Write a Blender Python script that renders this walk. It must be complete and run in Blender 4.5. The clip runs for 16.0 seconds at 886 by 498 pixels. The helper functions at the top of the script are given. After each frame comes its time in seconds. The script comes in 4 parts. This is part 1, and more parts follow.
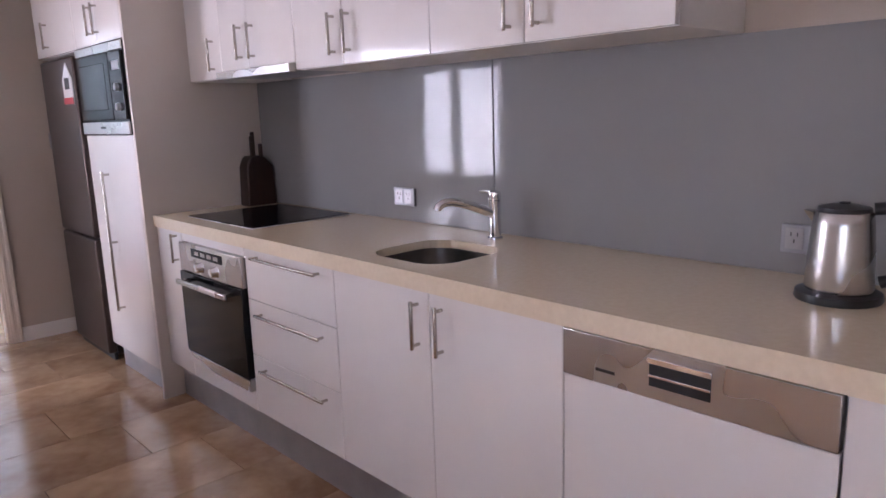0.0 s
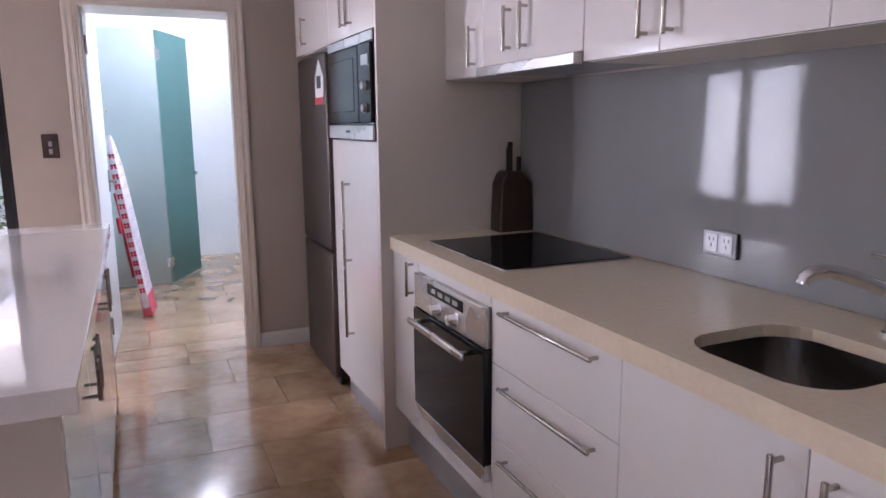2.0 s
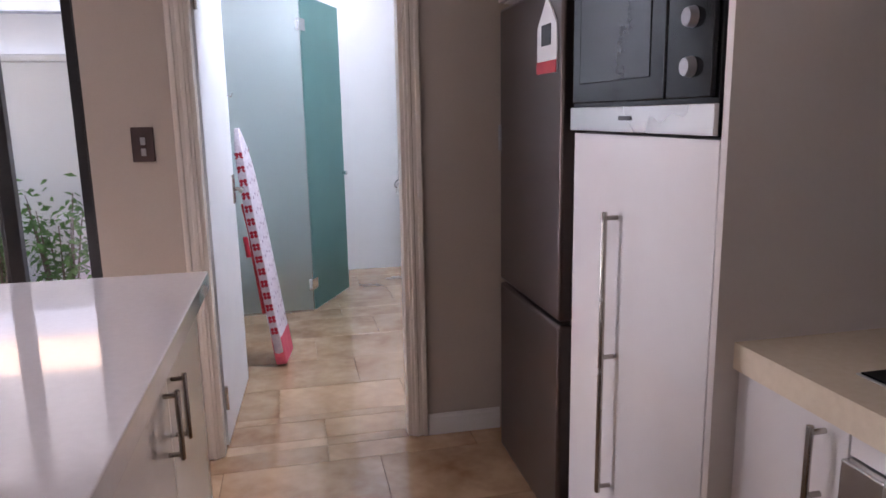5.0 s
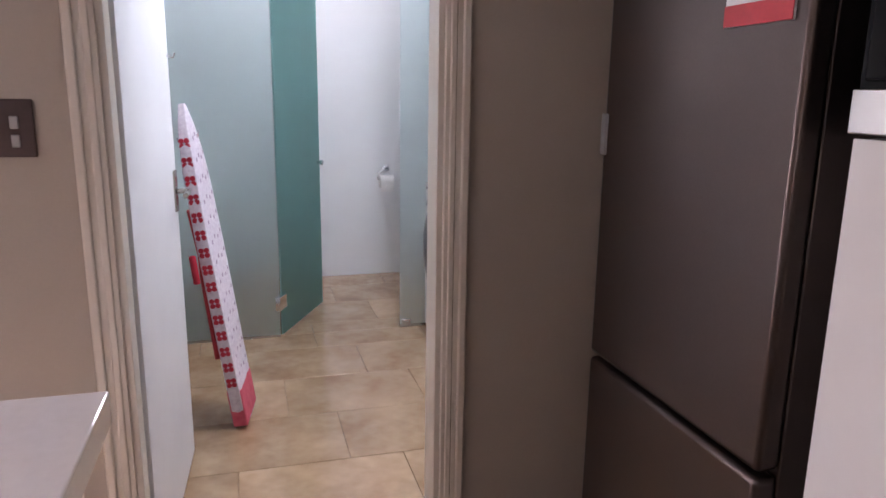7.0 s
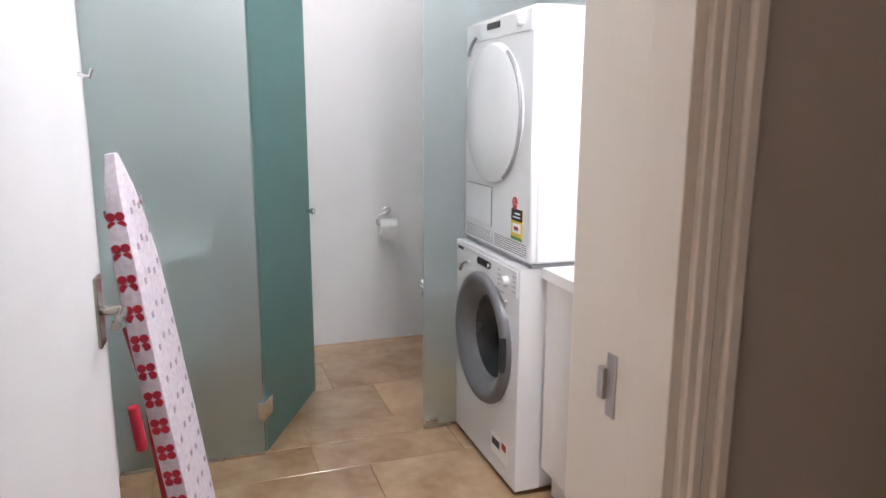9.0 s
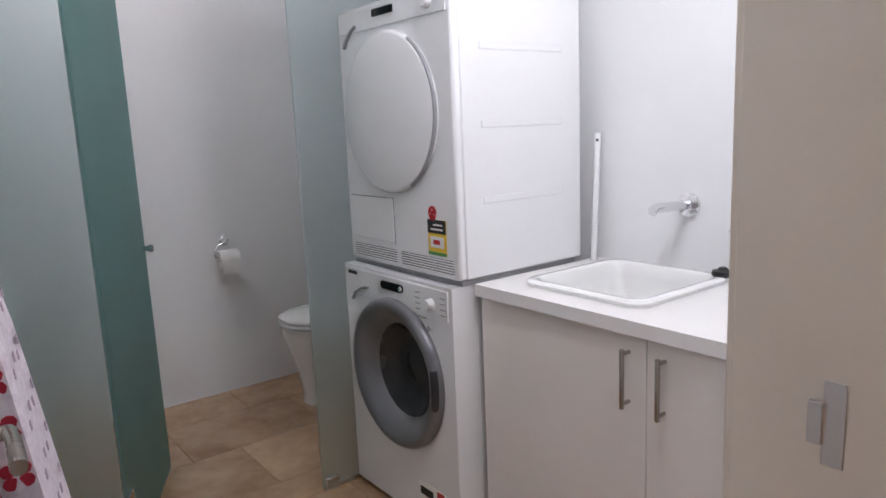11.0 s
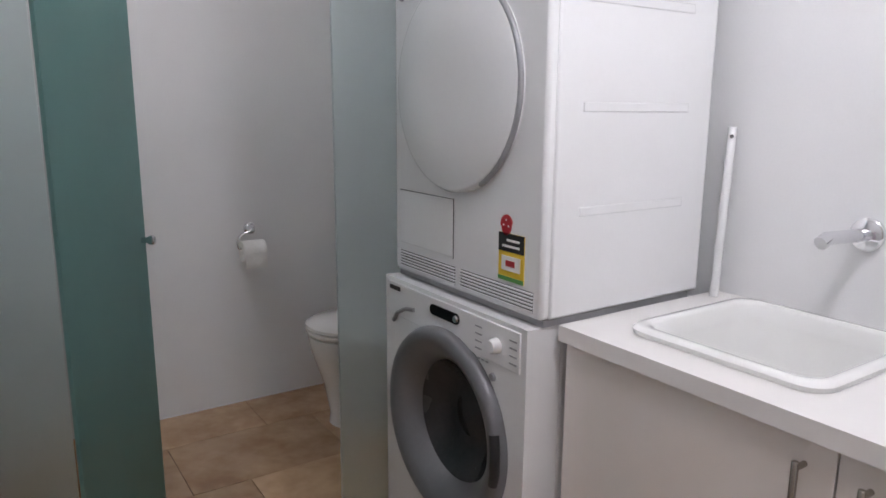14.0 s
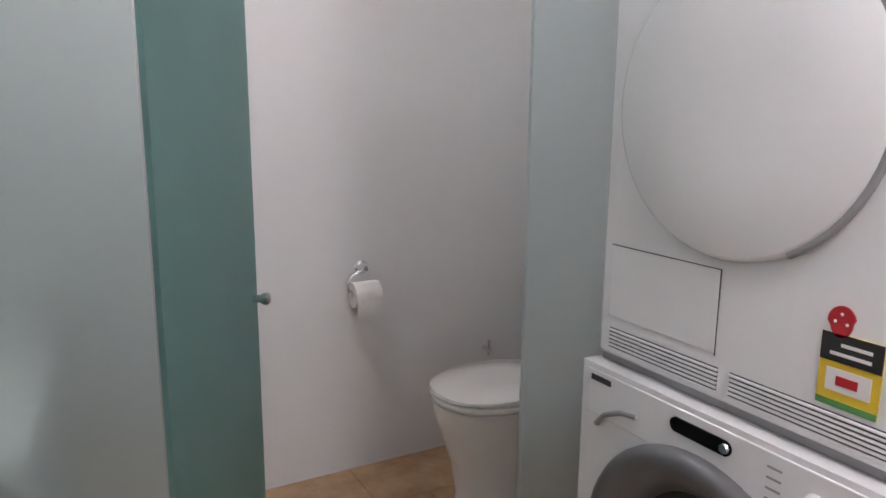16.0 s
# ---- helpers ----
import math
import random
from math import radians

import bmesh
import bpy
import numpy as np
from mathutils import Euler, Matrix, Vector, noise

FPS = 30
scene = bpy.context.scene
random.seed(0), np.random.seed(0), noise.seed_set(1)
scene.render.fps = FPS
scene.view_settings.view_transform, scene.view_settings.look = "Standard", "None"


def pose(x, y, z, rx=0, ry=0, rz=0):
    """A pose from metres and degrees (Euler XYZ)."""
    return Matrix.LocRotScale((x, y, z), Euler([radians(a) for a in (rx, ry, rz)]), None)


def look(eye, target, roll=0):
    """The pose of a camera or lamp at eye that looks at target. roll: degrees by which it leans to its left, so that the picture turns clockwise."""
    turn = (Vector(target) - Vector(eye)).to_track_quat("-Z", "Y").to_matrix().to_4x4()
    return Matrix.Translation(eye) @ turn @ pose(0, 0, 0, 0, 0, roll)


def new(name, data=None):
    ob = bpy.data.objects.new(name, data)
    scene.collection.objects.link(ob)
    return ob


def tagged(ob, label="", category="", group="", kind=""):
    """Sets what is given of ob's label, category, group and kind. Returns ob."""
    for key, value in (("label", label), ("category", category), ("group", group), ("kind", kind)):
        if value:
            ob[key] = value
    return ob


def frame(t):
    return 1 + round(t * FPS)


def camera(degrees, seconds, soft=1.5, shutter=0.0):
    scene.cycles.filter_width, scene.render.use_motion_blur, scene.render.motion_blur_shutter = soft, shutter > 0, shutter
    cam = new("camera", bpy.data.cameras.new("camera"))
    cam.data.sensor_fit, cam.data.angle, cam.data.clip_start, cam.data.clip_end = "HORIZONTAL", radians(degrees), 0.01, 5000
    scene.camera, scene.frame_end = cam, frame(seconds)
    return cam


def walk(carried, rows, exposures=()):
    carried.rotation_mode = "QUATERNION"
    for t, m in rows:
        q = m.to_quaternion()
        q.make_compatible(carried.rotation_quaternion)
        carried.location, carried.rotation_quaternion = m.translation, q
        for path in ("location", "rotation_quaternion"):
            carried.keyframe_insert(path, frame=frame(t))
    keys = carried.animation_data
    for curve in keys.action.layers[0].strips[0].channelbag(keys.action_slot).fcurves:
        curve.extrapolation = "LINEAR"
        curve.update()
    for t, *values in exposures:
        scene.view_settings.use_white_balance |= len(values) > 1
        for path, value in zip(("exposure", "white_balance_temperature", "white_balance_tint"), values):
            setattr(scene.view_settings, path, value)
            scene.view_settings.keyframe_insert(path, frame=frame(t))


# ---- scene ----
cam = camera(65.0, 16.0, soft=1.6)
PATH = [
    (0.0, pose(0.739, 1.666, 1.362, 78.80, 1.81, -43.62)),
    (0.5, pose(0.808, 1.841, 1.375, 78.61, 1.34, -39.54)),
    (1.0, pose(0.897, 2.010, 1.371, 79.07, 0.80, -34.52)),
    (1.5, pose(1.002, 2.192, 1.384, 79.08, 0.73, -29.04)),
    (1.8, pose(1.033, 2.291, 1.367, 79.69, 0.27, -25.97)),
    (2.0, pose(1.062, 2.371, 1.372, 79.67, 0.44, -23.92)),
    (2.5, pose(1.104, 2.576, 1.374, 80.09, 0.52, -19.64)),
    (3.0, pose(1.123, 2.804, 1.378, 80.58, 0.65, -16.14)),
    (3.2, pose(1.147, 2.911, 1.386, 80.53, 0.99, -15.05)),
    (3.5, pose(1.169, 3.069, 1.383, 80.49, 0.97, -13.81)),
    (4.0, pose(1.178, 3.327, 1.381, 80.16, 1.04, -12.40)),
    (4.2, pose(1.211, 3.453, 1.373, 79.87, 1.50, -11.59)),
    (6.5, pose(1.142, 4.627, 1.342, 77.90, -0.55, -15.00)),
    (7.0, pose(1.147, 4.912, 1.347, 77.48, -0.82, -15.67)),
    (7.5, pose(1.108, 5.153, 1.359, 77.42, -0.67, -17.30)),
    (8.0, pose(1.073, 5.458, 1.367, 77.70, -0.27, -18.75)),
    (8.2, pose(1.089, 5.581, 1.364, 77.94, -0.02, -18.61)),
    (8.5, pose(1.113, 5.737, 1.362, 78.50, 0.20, -18.23)),
    (9.0, pose(1.115, 5.998, 1.398, 78.68, -0.24, -19.01)),
    (9.2, pose(1.084, 6.067, 1.384, 79.30, 0.13, -20.44)),
    (11.3, pose(0.887, 6.622, 1.326, 79.38, 1.69, -40.80)),
    (11.4, pose(0.882, 6.648, 1.322, 79.11, 1.48, -41.78)),
    (11.5, pose(0.876, 6.652, 1.327, 78.80, 1.73, -42.41)),
    (12.0, pose(0.890, 6.662, 1.314, 78.39, 1.89, -43.26)),
    (12.5, pose(0.917, 6.674, 1.309, 78.41, 1.08, -42.51)),
    (13.0, pose(1.010, 6.710, 1.339, 77.87, 1.00, -39.51)),
    (13.5, pose(1.124, 6.803, 1.304, 79.14, 0.32, -35.45)),
    (14.0, pose(1.175, 7.015, 1.330, 78.61, -0.36, -33.58)),
    (14.5, pose(1.209, 7.220, 1.314, 79.44, -1.43, -32.04)),
    (15.0, pose(1.242, 7.409, 1.322, 79.49, -1.44, -30.26)),
    (15.5, pose(1.236, 7.562, 1.325, 79.80, -1.49, -28.99)),
    (16.0, pose(1.182, 7.663, 1.362, 79.10, -0.49, -28.98)),
]
walk(cam, PATH, exposures=[(0.0, 2.8, 5950, 29), (1.0, 2.85, 5950, 28), (2.0, 2.6, 5900, 27), (3.2, 2.25, 5850, 26), (4.2, 2.2, 5850, 26), (6.3, 2.05, 7000, 31), (6.8, 2.05, 6700, 29), (7.5, 2.1, 6250, 26), (8.5, 2.1, 6600, 25), (9.2, 2.15, 7200, 24), (11.3, 1.35, 6950, 26), (13.0, 1.35, 6950, 26), (14.0, 1.25, 7100, 26), (14.5, 1.25, 7200, 27), (15.2, 1.45, 7350, 28), (16.0, 1.65, 7400, 29)])

# ---- world, sun, lights ----
world = bpy.data.worlds.new("sky")
scene.world = world
world.use_nodes = True
_n = world.node_tree.nodes
_sky = _n.new("ShaderNodeTexSky")
_sky.sky_type, _sky.sun_disc = "NISHITA", False
_sky.sun_elevation, _sky.sun_rotation = radians(52), radians(-165)
_n["Background"].inputs["Strength"].default_value = 0.15
world.node_tree.links.new(_sky.outputs[0], _n["Background"].inputs["Color"])
_sun = new("sun", bpy.data.lights.new("sun", "SUN"))
_sun.data.energy, _sun.data.angle, _sun.data.color = 5.0, radians(0.5), (1.0, 0.95, 0.88)
_sun.matrix_world = look((-1.6, -6.0, 8.0), (0, 0, 0))


def area_lamp(name, m, sx, sy, watts, colour):
    lamp = bpy.data.lights.new(name, "AREA")
    lamp.shape, lamp.size, lamp.size_y, lamp.energy, lamp.color = "RECTANGLE", sx, sy, watts, colour
    ob = new(name, lamp)
    ob.matrix_world = m
    return ob


# area lamps standing in for sky light in the door and west openings
area_lamp("sliding_door_daylight", look((-0.82, 6.87, 1.04), (-0.82, 4.0, 1.04)), 1.10, 1.76, 20, (0.92, 0.94, 1.0))
# fill for the kitchen fronts, in a west window that is made up
area_lamp("west_fill_light", look((-3.385, 0.0, 1.385), (1.0, 0.0, 1.385)), 2.45, 1.92, 0.55, (0.95, 0.95, 1.0))
# point fills for laundry and shower; no source is seen there
for name, place, watts in (("laundry_fill_light", (1.85, 7.25, 2.42), 11), ("shower_fill_light", (1.55, 9.40, 2.42), 0.4)):
    globe = bpy.data.lights.new(name, "POINT")
    globe.energy, globe.color, globe.shadow_soft_size = watts, (0.76, 0.91, 1.0), 0.15
    new(name, globe).location = place


# ---- materials ----
def mat(name, a, b=None, rough=0.5, metal=0.0, scale=6.0, fine=90.0, bump=0.02, vary=0.0, coat=0.0, trans=0.0, ior=1.45, emit=0.0, stretch=(1, 1, 1), spec=0.5):
    """Two tones mixed by a large and a fine noise, with roughness wear and a fine relief; vary shifts each object's tone."""
    m = bpy.data.materials.new(name)
    m.use_nodes = True
    nt = m.node_tree
    n, l = nt.nodes, nt.links
    p = n["Principled BSDF"]
    b = b or tuple(c * 0.9 for c in a)
    tc, mp = n.new("ShaderNodeTexCoord"), n.new("ShaderNodeMapping")
    mp.inputs["Scale"].default_value = stretch
    l.new(tc.outputs["Object"], mp.inputs["Vector"])
    big, small = n.new("ShaderNodeTexNoise"), n.new("ShaderNodeTexNoise")
    for t, s, d in ((big, scale, 3.0), (small, fine, 4.0)):
        t.inputs["Scale"].default_value, t.inputs["Detail"].default_value = s, d
        l.new(mp.outputs[0], t.inputs["Vector"])
    add = n.new("ShaderNodeMath")
    add.operation = "MULTIPLY_ADD"
    add.inputs[1].default_value = 0.35
    l.new(small.outputs["Fac"], add.inputs[0])
    l.new(big.outputs["Fac"], add.inputs[2])
    ramp = n.new("ShaderNodeMapRange")
    ramp.inputs["From Min"].default_value, ramp.inputs["From Max"].default_value = 0.45, 0.9
    l.new(add.outputs[0], ramp.inputs["Value"])
    mix = n.new("ShaderNodeMix")
    mix.data_type = "RGBA"
    mix.inputs["A"].default_value, mix.inputs["B"].default_value = (*a, 1), (*b, 1)
    l.new(ramp.outputs[0], mix.inputs["Factor"])
    out = mix.outputs["Result"]
    if vary:
        info, hsv, rng = n.new("ShaderNodeObjectInfo"), n.new("ShaderNodeHueSaturation"), n.new("ShaderNodeMapRange")
        rng.inputs["To Min"].default_value, rng.inputs["To Max"].default_value = 1 - vary, 1 + vary
        l.new(info.outputs["Random"], rng.inputs["Value"])
        l.new(rng.outputs[0], hsv.inputs["Value"])
        l.new(out, hsv.inputs["Color"])
        out = hsv.outputs[0]
        big.noise_dimensions = "4D"
        sh = n.new("ShaderNodeMath")
        sh.operation = "MULTIPLY"
        sh.inputs[1].default_value = 40
        l.new(info.outputs["Random"], sh.inputs[0])
        l.new(sh.outputs[0], big.inputs["W"])
    l.new(out, p.inputs["Base Color"])
    rr = n.new("ShaderNodeMapRange")
    rr.inputs["To Min"].default_value, rr.inputs["To Max"].default_value = max(rough * 0.8, 0.02), min(rough * 1.25, 1)
    l.new(big.outputs["Fac"], rr.inputs["Value"])
    l.new(rr.outputs[0], p.inputs["Roughness"])
    p.inputs["Metallic"].default_value, p.inputs["IOR"].default_value = metal, ior
    p.inputs["Coat Weight"].default_value, p.inputs["Coat Roughness"].default_value = coat, 0.06
    p.inputs["Transmission Weight"].default_value = trans
    p.inputs["Specular IOR Level"].default_value = spec
    if bump:
        bp = n.new("ShaderNodeBump")
        bp.inputs["Strength"].default_value, bp.inputs["Distance"].default_value = bump, 0.01
        l.new(add.outputs[0], bp.inputs["Height"])
        l.new(bp.outputs[0], p.inputs["Normal"])
    if emit:
        p.inputs["Emission Color"].default_value, p.inputs["Emission Strength"].default_value = (*a, 1), emit
    return m


M_wall = mat("warm grey wall paint", (0.50, 0.43, 0.36), (0.46, 0.395, 0.33), 0.75, scale=2, fine=160, bump=0.05)
M_white_wall = mat("white wall paint", (0.80, 0.80, 0.80), (0.75, 0.755, 0.76), 0.6, scale=2, fine=160, bump=0.04)
M_ceiling = mat("ceiling paint", (0.82, 0.81, 0.79), (0.78, 0.77, 0.75), 0.8, scale=2, bump=0.03)
M_trim = mat("cream gloss trim paint", (0.76, 0.69, 0.60), (0.72, 0.65, 0.56), 0.3, scale=5, bump=0.02)
M_skirt = mat("white trim paint", (0.78, 0.76, 0.72), (0.72, 0.70, 0.66), 0.35, scale=5, bump=0.02)
M_door = mat("white satin door paint", (0.80, 0.80, 0.81), (0.76, 0.76, 0.77), 0.4, scale=3, bump=0.02)
M_gloss = mat("white gloss laminate", (0.76, 0.71, 0.67), (0.73, 0.68, 0.64), 0.12, scale=2, fine=20, bump=0.004, coat=0.6)
M_carcass = mat("white matt board", (0.72, 0.68, 0.64), (0.68, 0.64, 0.60), 0.5, scale=3, bump=0.01)
M_panel = mat("warm white panel", (0.66, 0.59, 0.53), (0.62, 0.55, 0.49), 0.35, scale=2, bump=0.008)
M_stone = mat("cream reconstituted stone", (0.74, 0.62, 0.455), (0.69, 0.57, 0.41), 0.16, scale=60, fine=500, bump=0.004, coat=0.3)
M_island = mat("pale reconstituted stone", (0.84, 0.79, 0.78), (0.80, 0.75, 0.74), 0.035, scale=60, fine=500, bump=0.002, coat=0.9)
M_laminate = mat("white laminate", (0.78, 0.76, 0.74), (0.76, 0.74, 0.72), 0.3, scale=3, bump=0.004)
M_porthole = mat("smoked dark plastic bowl", (0.03, 0.03, 0.032), (0.05, 0.05, 0.052), 0.25, scale=8, bump=0.0)
M_plinth = mat("brushed grey plinth", (0.42, 0.40, 0.40), (0.34, 0.33, 0.33), 0.35, metal=0.6, scale=6, bump=0.01)
M_steel = mat("brushed steel", (0.545, 0.525, 0.505), (0.540, 0.520, 0.500), 0.27, metal=1.0, scale=1.5, fine=220, bump=0.001)
M_fridge = mat("dark brushed steel", (0.115, 0.085, 0.075), (0.09, 0.066, 0.058), 0.30, metal=0.85, scale=1.2, fine=260, bump=0.003)
M_sink = mat("worn dark steel", (0.17, 0.155, 0.145), (0.12, 0.11, 0.10), 0.3, metal=1.0, scale=5, fine=60, bump=0.01)
M_window = mat("dark tinted window", (0.03, 0.03, 0.033), (0.025, 0.025, 0.028), 0.1, scale=5, bump=0.0, spec=0.3)
M_chrome = mat("chrome", (0.80, 0.80, 0.82), (0.72, 0.72, 0.74), 0.08, metal=1.0, scale=8, bump=0.0)
M_handle = mat("satin nickel", (0.46, 0.42, 0.38), (0.38, 0.35, 0.31), 0.25, metal=1.0, scale=20, bump=0.0)
M_bronze = mat("dark bronze plate", (0.11, 0.075, 0.07), (0.085, 0.06, 0.055), 0.4, metal=0.5, scale=12, bump=0.004)
M_black = mat("black glass", (0.008, 0.008, 0.009), (0.010, 0.010, 0.011), 0.07, scale=5, bump=0.0, spec=0.25)
M_black_plastic = mat("black plastic", (0.02, 0.02, 0.022), (0.03, 0.03, 0.03), 0.35, scale=20, bump=0.01)
M_splash = mat("grey back-painted glass", (0.245, 0.24, 0.235), (0.235, 0.23, 0.225), 0.045, scale=1.5, fine=8, bump=0.0, spec=0.23)
M_gap = mat("dark joint", (0.06, 0.055, 0.05), (0.04, 0.04, 0.04), 0.8, bump=0.02)
M_grout = mat("beige grout", (0.44, 0.28, 0.155), (0.36, 0.22, 0.12), 0.7, scale=6, bump=0.05)
M_tile = mat("honed travertine", (0.53, 0.355, 0.21), (0.29, 0.16, 0.08), 0.16, scale=4.0, fine=16, bump=0.008, vary=0.12, coat=0.5)
M_frost = mat("frosted green glass", (0.75, 0.855, 0.86), (0.73, 0.835, 0.84), 0.42, scale=2, bump=0.0, trans=0.95, ior=1.3)
M_frost_dark = mat("deep green frosted glass", (0.24, 0.48, 0.46), (0.22, 0.45, 0.43), 0.40, scale=2, bump=0.0, trans=0.80, ior=1.3)
M_clear = mat("clear window glass", (0.95, 0.97, 0.96), (0.95, 0.97, 0.96), 0.02, bump=0.0, trans=1.0, ior=1.45)
M_frame = mat("black aluminium frame", (0.018, 0.017, 0.018), (0.03, 0.028, 0.028), 0.35, metal=0.4, scale=10, bump=0.01)
M_appliance = mat("white enamel", (0.80, 0.80, 0.80), (0.77, 0.77, 0.775), 0.22, scale=2, bump=0.004, coat=0.3)
M_appliance_grey = mat("silver grey plastic", (0.33, 0.33, 0.34), (0.28, 0.28, 0.29), 0.36, metal=0.15, scale=8, bump=0.004)
M_ring = mat("satin grey door ring", (0.19, 0.19, 0.20), (0.16, 0.16, 0.17), 0.34, metal=0.3, scale=4, bump=0.002)
M_ceramic = mat("white glazed ceramic", (0.82, 0.82, 0.80), (0.79, 0.79, 0.77), 0.10, scale=3, bump=0.0, coat=0.7)
M_paper = mat("white tissue paper", (0.83, 0.82, 0.80), (0.76, 0.75, 0.73), 0.9, scale=30, bump=0.12)
M_wood = mat("dark stained wood", (0.045, 0.020, 0.013), (0.028, 0.013, 0.009), 0.4, scale=5, fine=40, bump=0.05, stretch=(8, 8, 1))
M_red = mat("red enamel", (0.55, 0.03, 0.04), (0.45, 0.025, 0.03), 0.4, scale=20, bump=0.01)
M_yellow = mat("yellow print", (0.80, 0.55, 0.05), (0.75, 0.50, 0.05), 0.5, bump=0.0)
M_green = mat("green print", (0.10, 0.32, 0.10), (0.08, 0.28, 0.08), 0.5, bump=0.0)
M_print = mat("white print", (0.80, 0.79, 0.77), (0.76, 0.75, 0.73), 0.5, bump=0.0)
M_ink = mat("black ink", (0.02, 0.02, 0.02), (0.03, 0.03, 0.03), 0.5, bump=0.0)
M_cloth = mat("white patterned cotton", (0.72, 0.66, 0.70), (0.56, 0.48, 0.55), 0.9, scale=70, fine=300, bump=0.15)
M_pink = mat("faded red cotton", (0.68, 0.13, 0.17), (0.58, 0.08, 0.12), 0.9, scale=30, fine=300, bump=0.15)
M_crimson = mat("deep red print", (0.52, 0.025, 0.05), (0.42, 0.02, 0.04), 0.85, scale=30, fine=300, bump=0.1)
M_lilac = mat("lilac cotton print", (0.46, 0.36, 0.44), (0.40, 0.31, 0.38), 0.9, scale=30, bump=0.1)
M_fence = mat("white rendered masonry", (0.84, 0.83, 0.81), (0.77, 0.77, 0.76), 0.85, scale=2, fine=60, bump=0.12)
M_paving = mat("grey paving", (0.42, 0.40, 0.37), (0.33, 0.31, 0.29), 0.8, scale=4, fine=60, bump=0.1)
M_rooftile = mat("sandy roof tile", (0.50, 0.36, 0.25), (0.38, 0.27, 0.19), 0.8, scale=6, bump=0.2)
M_fascia = mat("grey painted fascia", (0.17, 0.18, 0.20), (0.14, 0.15, 0.17), 0.5, scale=5, bump=0.02)
M_leaf = mat("green leaf", (0.12, 0.29, 0.05), (0.06, 0.17, 0.035), 0.5, scale=30, bump=0.03, vary=0.3)
M_bark = mat("shrub stem", (0.16, 0.12, 0.08), (0.10, 0.08, 0.05), 0.85, scale=20, bump=0.15)
# glow of the assumed laundry lamps
M_lamp = mat("added lamp diffuser", (0.95, 0.97, 1.0), (0.95, 0.97, 1.0), 0.5, bump=0.0, emit=6.0)


# ---- mesh helpers ----
BASE = {}


def thing(name, base, label, category, group="", kind=""):
    ob = new(name)
    ob.location = base
    ob.empty_display_size = 0.05
    BASE[ob.name] = Vector(base)
    return tagged(ob, label, category, group, kind)


def finish(name, bm, material):
    """Flat faces of boxes carry slot 1 and stay flat shaded; the rest is smooth."""
    bmesh.ops.recalc_face_normals(bm, faces=bm.faces[:])
    me = bpy.data.meshes.new(name)
    me.materials.append(material)
    me.materials.append(material)
    bm.to_mesh(me)
    bm.free()
    me.set_sharp_from_angle(angle=radians(48))
    for poly in me.polygons:
        poly.use_smooth = poly.material_index == 0
        poly.material_index = 0
    me.materials.pop()
    return me


def part(name, bm, material, parent, label="", soft=True):
    """Links a bmesh in world coordinates as one mesh under a thing or a part."""
    base = BASE[parent.name]
    bmesh.ops.translate(bm, verts=bm.verts[:], vec=-base)
    me = finish(name, bm, material)
    if not soft:
        me.shade_flat()
    ob = new(name, me)
    ob.parent = parent
    BASE[ob.name] = base
    return tagged(ob, label) if label else ob


def solid(name, bm, material, label, category, kind="", group="", soft=True, base=None):
    """A top-level mesh, with its origin at its base."""
    co = [v.co for v in bm.verts]
    lo = [min(c[i] for c in co) for i in range(3)]
    hi = [max(c[i] for c in co) for i in range(3)]
    base = Vector(base or ((lo[0] + hi[0]) / 2, (lo[1] + hi[1]) / 2, lo[2]))
    bmesh.ops.translate(bm, verts=bm.verts[:], vec=-base)
    me = finish(name, bm, material)
    if not soft:
        me.shade_flat()
    ob = new(name, me)
    ob.location = base
    BASE[ob.name] = base
    return tagged(ob, label, category, group, kind)


def box(x0, x1, y0, y1, z0, z1, r=0.0, bm=None, seg=2):
    own = bmesh.new()
    bmesh.ops.create_cube(own, size=1.0, matrix=Matrix.Translation(((x0 + x1) / 2, (y0 + y1) / 2, (z0 + z1) / 2)) @ Matrix.Diagonal((abs(x1 - x0), abs(y1 - y0), abs(z1 - z0), 1)))
    if r:
        bmesh.ops.bevel(own, geom=own.edges[:], offset=r, segments=seg, profile=0.5, affect="EDGES")
    own.normal_update()
    for f in own.faces:
        f.material_index = int(max(abs(c) for c in f.normal) > 0.9999)
    return merge(bm, own)


def merge(bm, own):
    if bm is None:
        return own
    me = bpy.data.meshes.new("tmp")
    me.materials.append(None)
    me.materials.append(None)
    own.to_mesh(me)
    own.free()
    bm.from_mesh(me)
    bpy.data.meshes.remove(me)
    return bm


def rod(p0, p1, r, bm=None, r2=None, seg=16, cap=0.0):
    """A round bar from p0 to p1."""
    own = bmesh.new()
    p0, p1 = Vector(p0), Vector(p1)
    d = p1 - p0
    m = Matrix.Translation((p0 + p1) / 2) @ d.to_track_quat("Z", "Y").to_matrix().to_4x4()
    bmesh.ops.create_cone(own, cap_ends=True, cap_tris=False, segments=seg, radius1=r, radius2=r if r2 is None else r2, depth=d.length, matrix=m)
    if cap:
        ends = [e for e in own.edges if len(e.link_faces) == 2 and any(len(f.verts) > 4 for f in e.link_faces)]
        bmesh.ops.bevel(own, geom=ends, offset=cap, segments=2, profile=0.5, affect="EDGES")
    return merge(bm, own)


